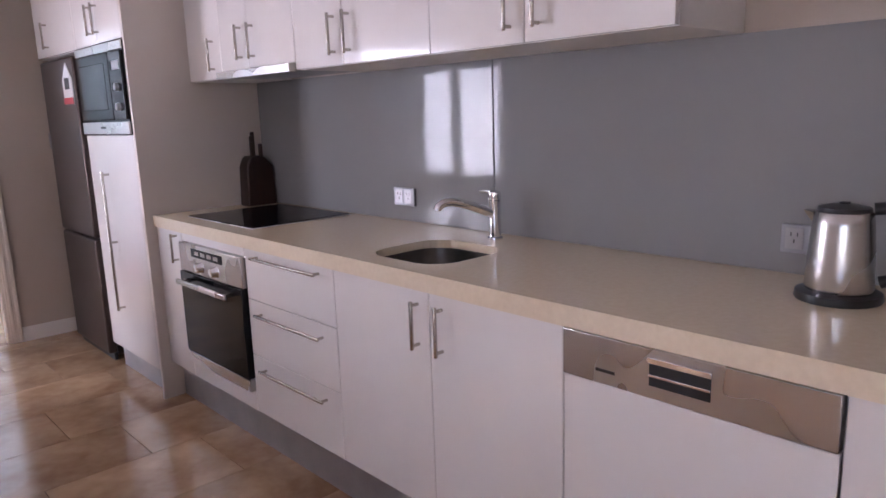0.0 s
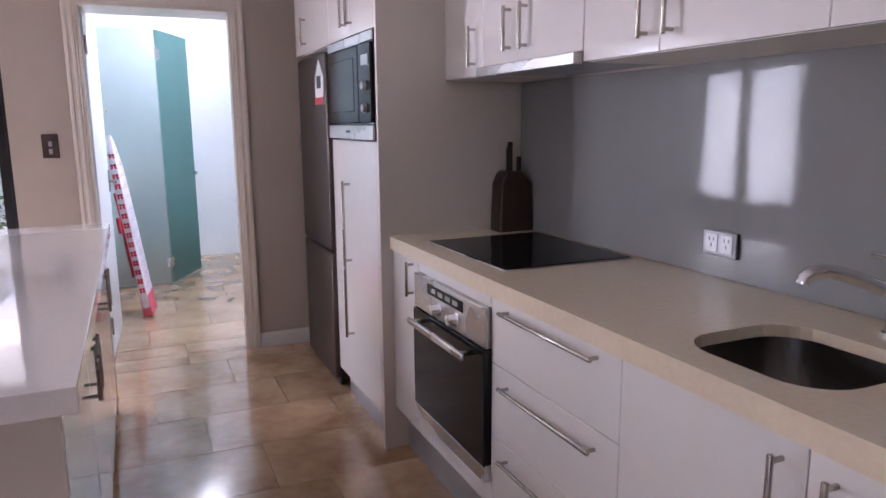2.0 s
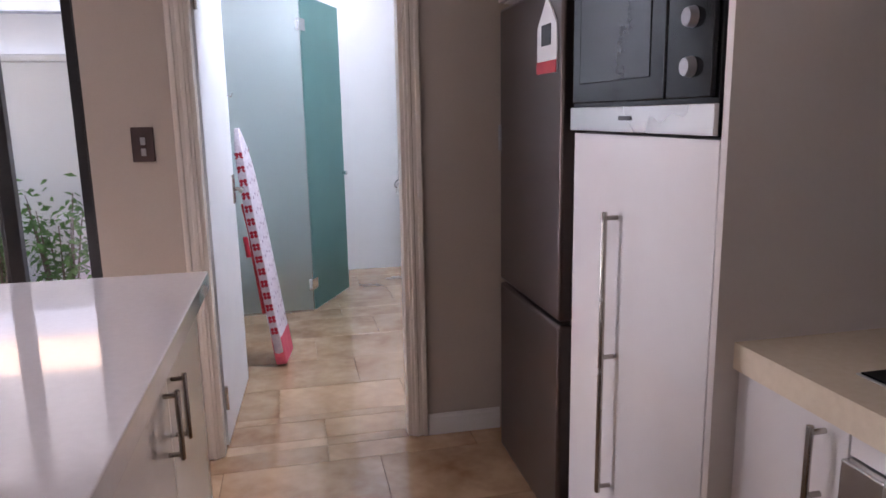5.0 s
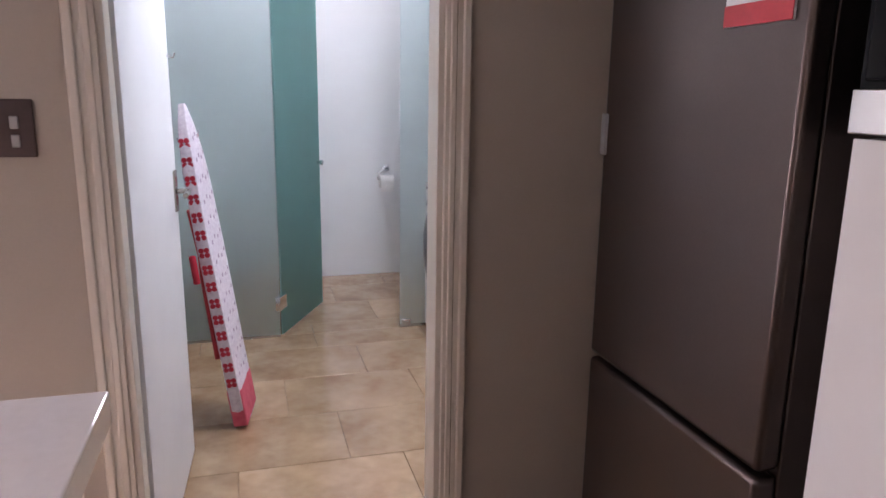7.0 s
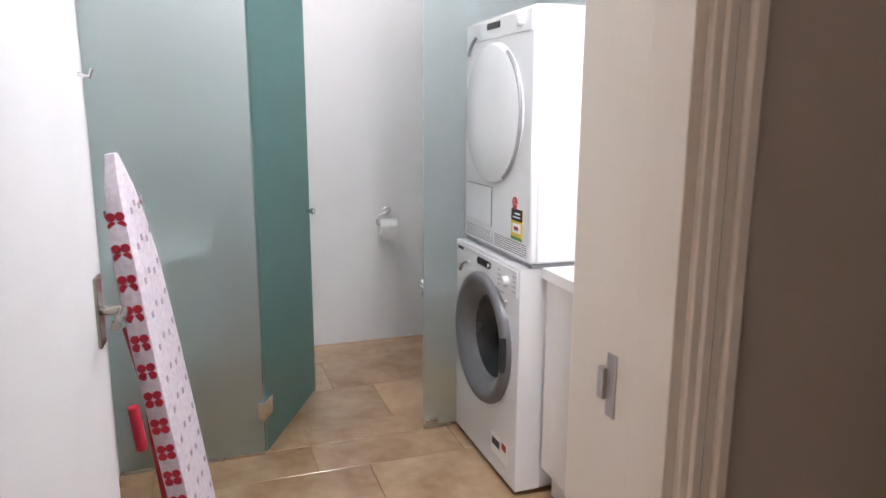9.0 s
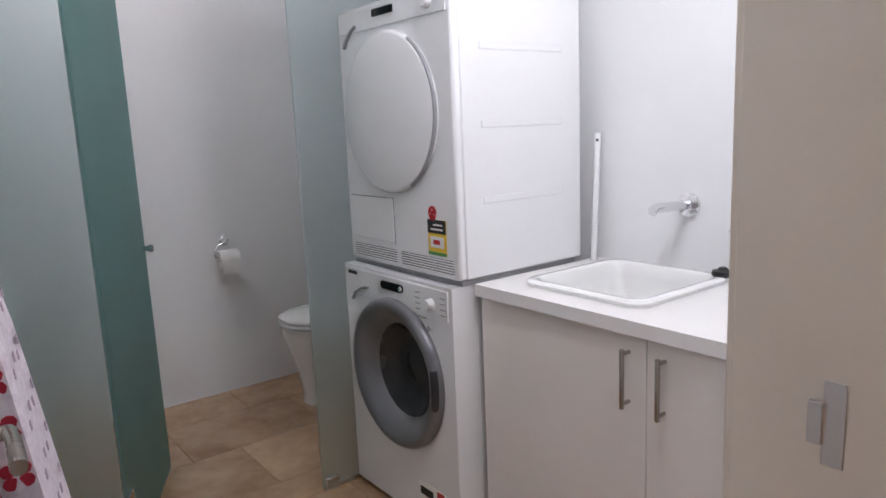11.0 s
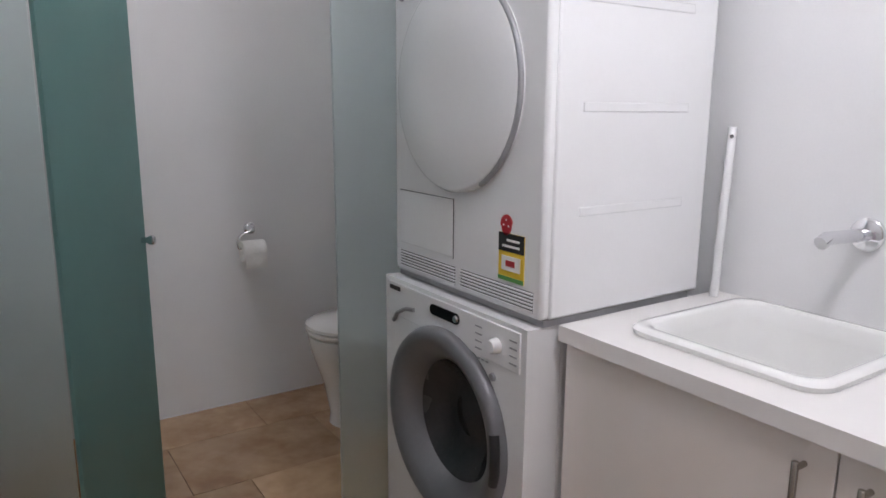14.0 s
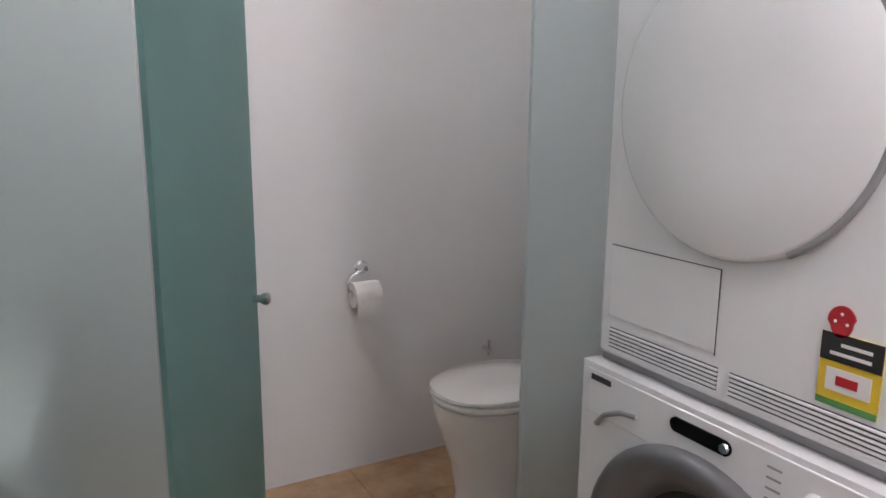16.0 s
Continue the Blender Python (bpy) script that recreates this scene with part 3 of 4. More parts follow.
part("trim", box(2.076, 2.564, 4.201, 4.804, TOP, TOP + 0.003, 0.001), M_steel, ck)

# splashback
sp = thing("splashback", (2.596, 3.1, TOP), "grey back-painted glass splashback in two sheets", "splashback", kind="structure")
for y0, y1 in ((0.9, 3.352), (3.357, 5.0)):
    part("glass_panel", box(KX - 0.008, KX - 0.001, y0, y1, TOP + 0.002, 1.535, 0.001), M_splash, sp)

# wall cupboards
UX, UZ, UZ1 = 2.24, 1.535, 2.25


def wall_unit(name, y0, y1, doors, label, z0=UZ):
    u = unit(name, y0, y1, label, "wall cupboard", z0, UZ1, UX, KX, "kitchen wall cupboards")
    for a, b, yh, zh in doors:
        d = front(u, "door", a, b, z0, UZ1, UX)
        bar_handle(d, (UX, yh, zh), (UX, yh, zh + 0.145), OUT)


wall_unit("wall_cupboard", 4.665, 5.0, ((4.665, 5.0, 4.735, 1.570),), "narrow white gloss wall cupboard with one door")
wall_unit("wall_cupboard", 4.055, 4.665, ((4.415, 4.665, 4.47, 1.602), (4.055, 4.415, 4.365, 1.600)), "white gloss wall cupboard above the slide-out hood", 1.565)
wall_unit("wall_cupboard", 3.29, 4.055, ((3.742, 4.055, 3.79, 1.570), (3.29, 3.742, 3.70, 1.570)), "white gloss double-door wall cupboard")
wall_unit("wall_cupboard", 2.478, 3.29, ((2.917, 3.29, 2.966, 1.570), (2.478, 2.917, 2.868, 1.570)), "white gloss double-door wall cupboard at the open end")
solid("bulkhead", box(UX - 0.01, KX, 2.47, 5.0, UZ1, CEIL), M_wall, "plain plaster bulkhead above the cupboards", "bulkhead", "structure", soft=False)
hd = thing("range_hood", (2.38, 4.36, 1.525), "slim steel slide-out range hood", "range hood")
part("body", box(UX + 0.004, KX - 0.06, 4.060, 4.660, 1.537, 1.563, 0.002), M_appliance_grey, hd)
part("front_strip", box(UX - 0.03, UX + 0.003, 4.058, 4.662, 1.530, 1.562, 0.002), M_steel, hd, "brushed steel front strip")

# tall units
TX = 1.95
solid("tall_side_panel", box(TX, KX, 5.002, 5.022, 0, UZ1, 0.001), M_panel, "warm white full-height end panel", "panel", soft=False)
PY0, PY1, FY1 = 5.024, 5.69, 6.40
u = unit("pantry_cupboard", PY0, PY1, "tall white gloss pantry cupboard with long bar handle", "pantry", 0.145, 1.298, TX, KX, "tall kitchen units")
d = front(u, "door", PY0, PY1, 0.145, 1.298, TX)
bm = rod((TX - 0.034, 5.42, 0.385), (TX - 0.034, 5.42, 1.115), 0.0075, cap=0.0015)
for z in (0.40, 0.75, 1.10):
    rod((TX, 5.42, z), (TX - 0.034, 5.42, z), 0.006, bm)
part("handle", bm, M_handle, d, "long satin nickel bar handle")
solid("plinth", box(TX + 0.05, TX + 0.066, PY0, PY1, 0, 0.145), M_plinth, "brushed grey kickboard under the pantry", "plinth", soft=False)
mw = thing("microwave", (2.25, 5.36, 1.30), "built-in black glass microwave with a steel trim", "microwave")
part("body", box(TX + 0.02, KX - 0.05, PY0 + 0.02, PY1 - 0.02, 1.302, 1.728), M_black_plastic, mw, soft=False)
part("frame", box(TX - 0.004, TX + 0.019, PY0 + 0.003, PY1 - 0.003, 1.301, 1.731, 0.002), M_black, mw)
part("lower_trim", box(TX - 0.014, TX - 0.003, PY0 + 0.003, PY1 - 0.003, 1.303, 1.362, 0.002), M_steel, mw, "brushed steel lower trim")
part("badge", box(TX - 0.016, TX - 0.0135, 5.34, 5.40, 1.330, 1.340), M_ink, mw)
part("upper_trim", box(TX - 0.010, TX - 0.003, PY0 + 0.003, PY1 - 0.003, 1.690, 1.729, 0.002), M_steel, mw)
d = part("door", box(TX - 0.016, TX - 0.004, 5.20, PY1 - 0.02, 1.372, 1.684, 0.004), M_black, mw, "black glass door with a dark window")
part("window", box(TX - 0.0175, TX - 0.0155, 5.26, PY1 - 0.07, 1.420, 1.640, 0.002), M_window, d)
cp = part("control_panel", box(TX - 0.016, TX - 0.004, PY0 + 0.012, 5.195, 1.372, 1.684, 0.004), M_black, mw)
part("display", box(TX - 0.0175, TX - 0.0155, 5.06, 5.15, 1.60, 1.64), M_appliance_grey, cp)
for z in (1.43, 1.52):
    part("dial", lathe([(0, 0.016), (0.016, 0.016), (0.018, 0.012), (0.02, 0)], pose(TX - 0.016, 5.105, z, 0, -90, 0), seg=20), M_appliance_grey, cp)
u = unit("overhead_cupboard", PY0, FY1, "white gloss cupboards above the fridge and microwave", "wall cupboard", 1.735, UZ1, TX, KX, "tall kitchen units")
for a, b, yh in ((5.024, 5.355, 5.315), (5.355, 5.69, 5.40), (5.69, 6.40, 6.16)):
    d = front(u, "door", a, b, 1.735, UZ1, TX)
    bar_handle(d, (TX, yh, 1.775), (TX, yh, 1.92), OUT)
solid("tall_bulkhead", box(TX - 0.01, KX, 5.0, NY, UZ1, CEIL), M_wall, "plain plaster bulkhead above the tall units", "bulkhead", "structure", soft=False)
solid("fridge_side_panel", box(TX + 0.06, KX, FY1, FY1 + 0.02, 0, UZ1, 0.001), M_panel, "warm white panel beside the fridge", "panel", soft=False)

fr = thing("fridge_freezer", (2.25, 6.09, 0), "tall dark steel fridge freezer with two doors", "fridge")
FX, FA, FB = 1.952, 5.79, 6.393
part("body", box(FX + 0.05, KX - 0.04, FA + 0.005, FB - 0.005, 0.03, 1.70, 0.004), M_fridge, fr)
part("upper_door", box(FX, FX + 0.048, FA, FB, 0.727, 1.715, 0.012, seg=3), M_fridge, fr, "dark steel upper door")
part("lower_door", box(FX, FX + 0.048, FA, FB, 0.045, 0.716, 0.012, seg=3), M_fridge, fr, "dark steel freezer door")
part("foot_grille", box(FX + 0.03, FX + 0.05, FA + 0.015, FB - 0.015, 0.0, 0.042), M_black_plastic, fr, soft=False)
part("door_clip", box(FX - 0.006, FX + 0.02, FB - 0.022, FB + 0.003, 1.215, 1.31, 0.004), M_appliance_grey, fr, "small grey door clip")
mg = thing("fridge_magnet", (FX - 0.002, 5.90, 1.465), "red and white pointed card magnet on the fridge door", "magnet")
card = [(5.825, 1.465), (5.985, 1.465), (5.985, 1.60), (5.905, 1.685), (5.825, 1.60)]
part("card", skin([[(x, y, z) for y, z in card] for x in (FX - 0.004, FX)], None, (True, True)), M_print, mg, soft=False)
part("red_band", box(FX - 0.006, FX - 0.004, 5.825, 5.985, 1.465, 1.500), M_red, mg, soft=False)
part("motif", box(FX - 0.006, FX - 0.004, 5.87, 5.945, 1.545, 1.605), M_ink, mg, soft=False)

# ---- island ----
isl = thing("island_bench", (0.5, 4.8, 0), "white gloss island bench cabinet with bar handles", "island")
IX, IY0, IY1 = 0.905, 3.735, 5.90
part("body", box(0.08, IX - 0.02, IY0 + 0.02, IY1 - 0.02, 0.10, UND - 0.002), M_carcass, isl, soft=False)
part("end_panel", box(0.08, IX, IY0, IY0 + 0.018, 0.0, UND - 0.002, 0.001), M_panel, isl)
part("end_panel", box(0.08, IX, IY1 - 0.018, IY1, 0.0, UND - 0.002, 0.001), M_panel, isl)
part("kickboard", box(0.10, IX - 0.06, IY0 + 0.02, IY1 - 0.02, 0.0, 0.10), M_plinth, isl, soft=False)
_ys = (3.755, 4.41, 4.90, 5.39, 5.88)
for k in range(4):
    d = part("door", box(IX - 0.018, IX, _ys[k] + 0.0015, _ys[k + 1] - 0.0015, 0.105, UND - 0.004, 0.0018), M_gloss, isl)
    yh = _ys[k + 1] - 0.05 if k % 2 == 0 else _ys[k] + 0.05
    bar_handle(d, (IX, yh, 0.645), (IX, yh, 0.80), (1, 0, 0))
solid("island_benchtop", box(0.04, 0.940, 3.695, 5.950, UND, TOP, 0.003), M_island, "pale polished stone top of the island bench", "benchtop", soft=False)
bw = thing("serving_bowl", (0.505, 4.93, TOP), "white square ceramic serving bowl on the island", "bowl")
sq = lambda h, z, dx=0.0: [(x, y, TOP + z) for x, y in loop(0.505, 4.93, h, h * 0.9, h * 0.25)]
part("bowl", skin([sq(0.075, 0.0), sq(0.085, 0.004), sq(0.115, 0.045), sq(0.135, 0.082), sq(0.150, 0.090), sq(0.152, 0.094), sq(0.146, 0.095), sq(0.128, 0.084), sq(0.105, 0.045), sq(0.07, 0.012)], None, (True, True)), M_ceramic, bw)

# ---- laundry: stacked machines ----
WF, WY0, WY1 = 2.155, 8.103, 8.735
WC = (WY0 + WY1) / 2


def on_face(y, z, out=0.0):
    """A pose on the machines' face, its z axis out of it."""
    return pose(WF - out, y, z, 0, -90, 0)


def machine_shell(t, z0, z1):
    part("cabinet", box(WF + 0.025, 2.690, WY0, WY1, z0, z1, 0.008), M_appliance, t)
    part("front_panel", box(WF, WF + 0.03, WY0 + 0.001, WY1 - 0.001, z0 + 0.001, z1 - 0.001, 0.010), M_appliance, t)


WMF = 2.128


def on_wm(y, z, out=0.0):
    return pose(WMF - out, y, z, 0, -90, 0)


wm = thing("washing_machine", (2.45, WC, 0), "white front-loading washing machine with a grey porthole door", "washing machine")
for x in (WMF + 0.07, 2.60):
    for y in ((WY0 + 0.010) + 0.06, (WY1 + 0.010) - 0.06):
        part("foot", lathe([(0.02, 0), (0.02, 0.008), (0.008, 0.012), (0.008, 0.022)], pose(x, y, 0), seg=12), M_black_plastic, wm)
WD, WQ = 0.520, 8.428
part("cabinet", box(WMF + 0.10, 2.690, (WY0 + 0.010), (WY1 + 0.010), 0.02, 0.860, 0.008), M_appliance, wm)
turn = Matrix(((0, 0, 1, 0), (1, 0, 0, 0), (0, 1, 0, 0), (0, 0, 0, 1)))
bm = plate_with_hole((WY0 + 0.010) + 0.001, (WY1 + 0.010) - 0.001, 0.021, 0.859, [(WQ + 0.205 * math.cos(a), WD + 0.205 * math.sin(a)) for a in [math.pi / 4 + 2 * math.pi * i / 48 for i in range(48)]], WMF, WMF + 0.10)
bmesh.ops.transform(bm, matrix=turn, verts=bm.verts[:])
part("front_panel", bm, M_appliance, wm)
dr_ = part("door", lathe([(0.260, 0.0), (0.260, 0.014), (0.253, 0.026), (0.243, 0.032), (0.224, 0.030), (0.196, 0.012), (0.172, -0.012), (0.164, -0.030)], on_wm(WQ, WD, 0.0), seg=56), M_ring, wm, "silver grey ring door")
part("porthole", lathe([(0.167, -0.028), (0.160, -0.036), (0.135, -0.056), (0.105, -0.075), (0.075, -0.085), (0.06, -0.080), (0, -0.074)], on_wm(WQ, WD, 0.0), seg=48), M_porthole, dr_, "dark recessed door bowl")
part("door_grip", tube([(WMF - 0.024, 8.192, WD - 0.055), (WMF - 0.030, 8.180, WD - 0.02), (WMF - 0.030, 8.180, WD + 0.03), (WMF - 0.024, 8.192, WD + 0.07)], 0.013), M_black_plastic, dr_)
pn = part("control_panel", box(WMF - 0.004, WMF + 0.001, (WY0 + 0.010) + 0.02, (WY1 + 0.010) - 0.02, 0.752, 0.848, 0.002), M_appliance, wm)
part("display", skin([[(x, 8.430 + 0.052 * math.copysign(1, math.cos(a)) + 0.014 * math.cos(a), 0.818 + 0.014 * math.sin(a)) for a in [2 * math.pi * (i + 0.5) / 20 for i in range(20)]] for x in (WMF - 0.003, WMF - 0.008)], None, (True, True)), M_black, pn)
part("start_button", lathe([(0, 0.004), (0.008, 0.004), (0.010, 0)], on_wm(8.377, 0.818, 0.008), seg=16), M_chrome, pn)
part("dial", lathe([(0, 0.020), (0.014, 0.020), (0.017, 0.016), (0.019, 0)], on_wm(8.215, 0.797, 0.004), seg=24), M_appliance, pn)
part("drawer_pull", tube([(WMF - 0.006, 8.690, 0.735), (WMF - 0.008, 8.665, 0.764), (WMF - 0.008, 8.620, 0.786), (WMF - 0.006, 8.578, 0.792)], 0.006), M_appliance_grey, pn)
part("badge", box(WMF - 0.006, WMF - 0.0035, 8.655, 8.712, 0.826, 0.838), M_ink, pn)
part("button", lathe([(0, 0.006), (0.009, 0.006), (0.011, 0)], on_wm(8.230, 0.715, 0.001), seg=16), M_appliance_grey, wm)
for row in range(4):
    for side in (8.285, 8.155):
        part("programme_mark", box(WMF - 0.0052, WMF - 0.0035, side - 0.013, side + 0.013, 0.768 + 0.018 * row, 0.772 + 0.018 * row), M_appliance_grey, pn, soft=False)
for k in range(5):
    part("indicator", box(WMF - 0.002, WMF + 0.001, 8.250 + 0.016 * k, 8.260 + 0.016 * k, 0.742, 0.746), M_appliance_grey, wm)
part("sticker", box(WMF - 0.0015, WMF + 0.001, 8.185, 8.335, 0.085, 0.165), M_print, wm, soft=False)
part("sticker_print", box(WMF - 0.003, WMF - 0.0014, 8.255, 8.325, 0.120, 0.148), M_ink, wm, soft=False)
part("sticker_print", box(WMF - 0.003, WMF - 0.0014, 8.195, 8.232, 0.135, 0.162), M_red, wm, soft=False)
for z in (0.62, 0.42):
    part("side_rib", box(WMF + 0.12, 2.60, (WY0 + 0.010) - 0.003, (WY0 + 0.010) + 0.002, z, z + 0.025, 0.0025), M_appliance, wm)

dry = thing("tumble_dryer", (2.45, WC, 0.860), "white tumble dryer stacked on the washing machine", "tumble dryer")
part("stacking_kit", box(WF + 0.012, 2.66, WY0 + 0.006, WY1 - 0.006, 0.860, 0.875), M_appliance_grey, dry)
machine_shell(dry, 0.875, 1.735)
DC = (8.432, 1.383)
d = part("door", lathe([(0.256, 0.0), (0.256, 0.010), (0.251, 0.018), (0.246, 0.020), (0.12, 0.023), (0, 0.024)], on_face(*DC), seg=56), M_appliance, dry, "round white dryer door")
# rim arc in grey, which stands for the shade beside the round door
bm = bmesh.new()
arc = [math.radians(a) for a in range(-62, 63, 6)]
tube([(WF - 0.012, DC[0] - 0.255 * math.cos(a), DC[1] + 0.255 * math.sin(a)) for a in arc], 0.007, bm, 8)
part("door_rim_shade", bm, M_appliance_grey, d, "grey arc along the door rim, its shade put in as colour")
pn = part("control_panel", box(WF - 0.004, WF + 0.001, WY0 + 0.02, WY1 - 0.02, 1.655, 1.725, 0.002), M_appliance, dry)
part("display", box(WF - 0.007, WF - 0.003, 8.38, 8.50, 1.688, 1.712, 0.002), M_black, pn)
part("dial", lathe([(0, 0.020), (0.014, 0.020), (0.017, 0.016), (0.019, 0)], on_face(8.20, 1.69, 0.004), seg=24), M_appliance, pn)
part("drawer_pull", tube([(WF - 0.006, 8.685, 1.610), (WF - 0.008, 8.67, 1.630), (WF - 0.008, 8.63, 1.662), (WF - 0.006, 8.60, 1.675)], 0.006), M_appliance_grey, pn)
fl = part("filter_flap", box(WF - 0.003, WF + 0.001, 8.44, 8.705, 0.960, 1.108, 0.002), M_appliance, dry)
bm = box(WF - 0.0018, WF + 0.0005, 8.4385, 8.440, 0.956, 1.110)
box(WF - 0.0018, WF + 0.0005, 8.440, 8.705, 1.108, 1.1095, bm=bm)
part("flap_gap", bm, M_gap, dry, soft=False)
for y0, y1 in ((8.430, 8.700), (8.130, 8.405)):
    g = part("vent_backing", box(WF - 0.0015, WF + 0.0005, y0, y1, 0.890, 0.937), M_gap, dry, soft=False)
    for k in range(6):
        part("vent_slat", box(WF - 0.006, WF - 0.001, y0 - 0.001, y1 + 0.001, 0.891 + 0.008 * k, 0.8955 + 0.008 * k, 0.001), M_appliance, g)
en = part("energy_label", box(WF - 0.002, WF + 0.0005, 8.162, 8.252, 0.946, 1.056), M_yellow, dry, "yellow and black energy rating label", soft=False)
part("label_band", box(WF - 0.003, WF - 0.0018, 8.162, 8.252, 1.014, 1.056), M_ink, en, soft=False)
part("label_foot", box(WF - 0.003, WF - 0.0018, 8.162, 8.252, 0.946, 0.956), M_green, en, soft=False)
part("label_panel", box(WF - 0.003, WF - 0.0018, 8.174, 8.240, 0.970, 1.004), M_print, en, soft=False)
part("label_number", box(WF - 0.004, WF - 0.0028, 8.192, 8.224, 0.980, 0.994), M_red, en, soft=False)
for k in range(2):
    part("label_line", box(WF - 0.004, WF - 0.0028, 8.177, 8.237 - 0.015 * k, 1.024 + 0.014 * k, 1.029 + 0.014 * k), M_print, en, soft=False)
crest = [(0.021 * math.cos(a) * (1.0 if a < math.pi else 0.8), 0.018 + 0.024 * math.sin(a)) for a in [2 * math.pi * k / 20 for k in range(20)]]
bm = skin([[(x, 8.226 + dy, 1.056 + dz) for dy, dz in crest] for x in (WF - 0.003, WF)], None, (True, True))
part("star_crest", bm, M_red, en, "red star rating crest", soft=False)
for dy, dz in ((-0.009, 0.016), (0.009, 0.018), (0.0, 0.030)):
    part("star", rod((WF - 0.0038, 8.226 + dy, 1.056 + dz), (WF - 0.0028, 8.226 + dy, 1.056 + dz), 0.0026, seg=5), M_print, en, soft=False)
for z in (1.10, 1.325, 1.55):
    part("side_rib", box(WF + 0.10, 2.60, WY0 - 0.0015, WY0 + 0.002, z, z + 0.022, 0.0025), M_appliance, dry)

# laundry cabinet, top and tub
LFX, LY0, LY1, LZ = 2.215, 6.976, 8.085, 0.866
lc = unit("laundry_cabinet", LY0, LY1, "white double-door laundry cabinet under the tub", "cabinet", 0.12, LZ - 0.036, LFX, LX, "laundry cabinet", 0.66)
lc.location.z = 0.12
for y0, y1, yh in ((7.490, LY1 - 0.002, 7.540), (LY0 + 0.03, 7.490, 7.440)):
    d = front(lc, "door", y0, y1, 0.12, LZ - 0.040, LFX)
    bar_handle(d, (LFX, yh, 0.645), (LFX, yh, 0.795), OUT)
part("kickboard", box(LFX + 0.05, LFX + 0.066, LY0, LY1, 0.0, 0.12), M_carcass, lc, soft=False)
TC = (2.50, 7.775)
bm = plate_with_hole(LFX - 0.015, LX - 0.001, 7.55, LY1 + 0.008, loop(TC[0], TC[1], 0.185, 0.185, 0.05), LZ - 0.036, LZ)
box(LFX - 0.015, LX - 0.001, LY0, 7.55, LZ - 0.036, LZ, bm=bm)
solid("laundry_benchtop", bm, M_laminate, "white laminate laundry benchtop with a tub cut-out", "benchtop", soft=False)
tb = thing("laundry_tub", (TC[0], TC[1], 0.68), "white inset laundry tub with a raised rim", "tub")
tl = lambda h, r, z: [(x, y, z) for x, y in loop(TC[0], TC[1], h, h, r)]
part("basin", skin([tl(0.180, 0.05, 0.854), tl(0.212, 0.05, 0.867), tl(0.214, 0.05, 0.877), tl(0.208, 0.048, 0.884), tl(0.190, 0.045, 0.885), tl(0.182, 0.045, 0.877), tl(0.176, 0.045, 0.842), tl(0.165, 0.05, 0.72), tl(0.15, 0.05, 0.70), tl(0.03, 0.02, 0.693)], None, (False, True)), M_ceramic, tb)
solid("tub_plug", lathe([(0, 0.004), (0.026, 0), (0.031, 0.006), (0.029, 0.017), (0.016, 0.02), (0.010, 0.027), (0, 0.027)], pose(2.695, 7.585, 0.8815)), M_black_plastic, "black rubber plug lying on the tub rim", "plug")
st = thing("wall_spout", (LX - 0.02, 7.737, 1.06), "chrome wall spout above the laundry tub", "tap")
part("flange", lathe([(0.036, 0), (0.036, 0.010), (0.031, 0.014), (0, 0.014)], pose(LX, 7.737, 1.070, 0, -90, 0)), M_chrome, st)
part("spout", tube([(LX - 0.012, 7.737, 1.070), (LX - 0.08, 7.741, 1.073), (LX - 0.155, 7.745, 1.075), (LX - 0.175, 7.747, 1.066)], 0.0145), M_chrome, st)
mt = thing("wall_mixer", (LX - 0.02, 7.553, 1.07), "chrome square wall mixer above the laundry tub", "tap")
part("plate", box(LX - 0.012, LX, 7.516, 7.590, 1.033, 1.107, 0.004), M_chrome, mt)
part("barrel", rod((LX - 0.012, 7.553, 1.07), (LX - 0.055, 7.553, 1.07), 0.021, cap=0.004), M_chrome, mt)
part("lever", tube([(LX - 0.045, 7.553, 1.06), (LX - 0.055, 7.561, 1.035), (LX - 0.060, 7.565, 1.008)], 0.008), M_chrome, mt)
pl = thing("white_pole", (2.70, 8.060, LZ), "white plastic pole leaning in the gap", "pole")
part("tube", rod((2.700, 8.060, LZ), (2.742, 8.075, 1.290), 0.011, cap=0.002), M_appliance, pl)
part("end_hole", rod((2.731, 8.068, 1.268), (2.7285, 8.0665, 1.268), 0.005, seg=10), M_gap, pl)

# frosted glass screen and door
GY = 8.745
gs = thing("glass_screen", (1.0, GY, 0), "fixed frosted green glass shower screen", "glass screen")
part("pane", box(LW + 0.003, 1.291, GY - 0.005, GY + 0.005, 0.012, 2.14, 0.001), M_frost, gs)
part("floor_channel", box(LW + 0.003, 1.291, GY - 0.009, GY + 0.009, 0.0, 0.014), M_steel, gs)
GZ = 8.765
gs2 = thing("glass_screen", (2.4, GZ, 0), "fixed frosted green glass screen beside the washing machine", "glass screen")
part("pane", box(1.982, LX - 0.003, GZ - 0.005, GZ + 0.005, 0.012, 2.14, 0.001), M_frost, gs2)
part("floor_channel", box(1.982, LX - 0.003, GZ - 0.009, GZ + 0.009, 0.0, 0.014), M_steel, gs2)
part("clamp", box(1.990, 2.045, GZ - 0.016, GZ + 0.016, 0.0, 0.045, 0.004), M_steel, gs2, "small steel glass clamp on the floor")
gd = thing("glass_door", (1.298, GY, 0), "open frosted green glass door with chrome knob", "glass door")
ang = math.degrees(math.atan2(9.330 - GY, 1.582 - 1.298))
dm = pose(1.298, GY, 0, 0, 0, ang)


def on_door(bm):
    bmesh.ops.transform(bm, matrix=dm, verts=bm.verts[:])
    return bm


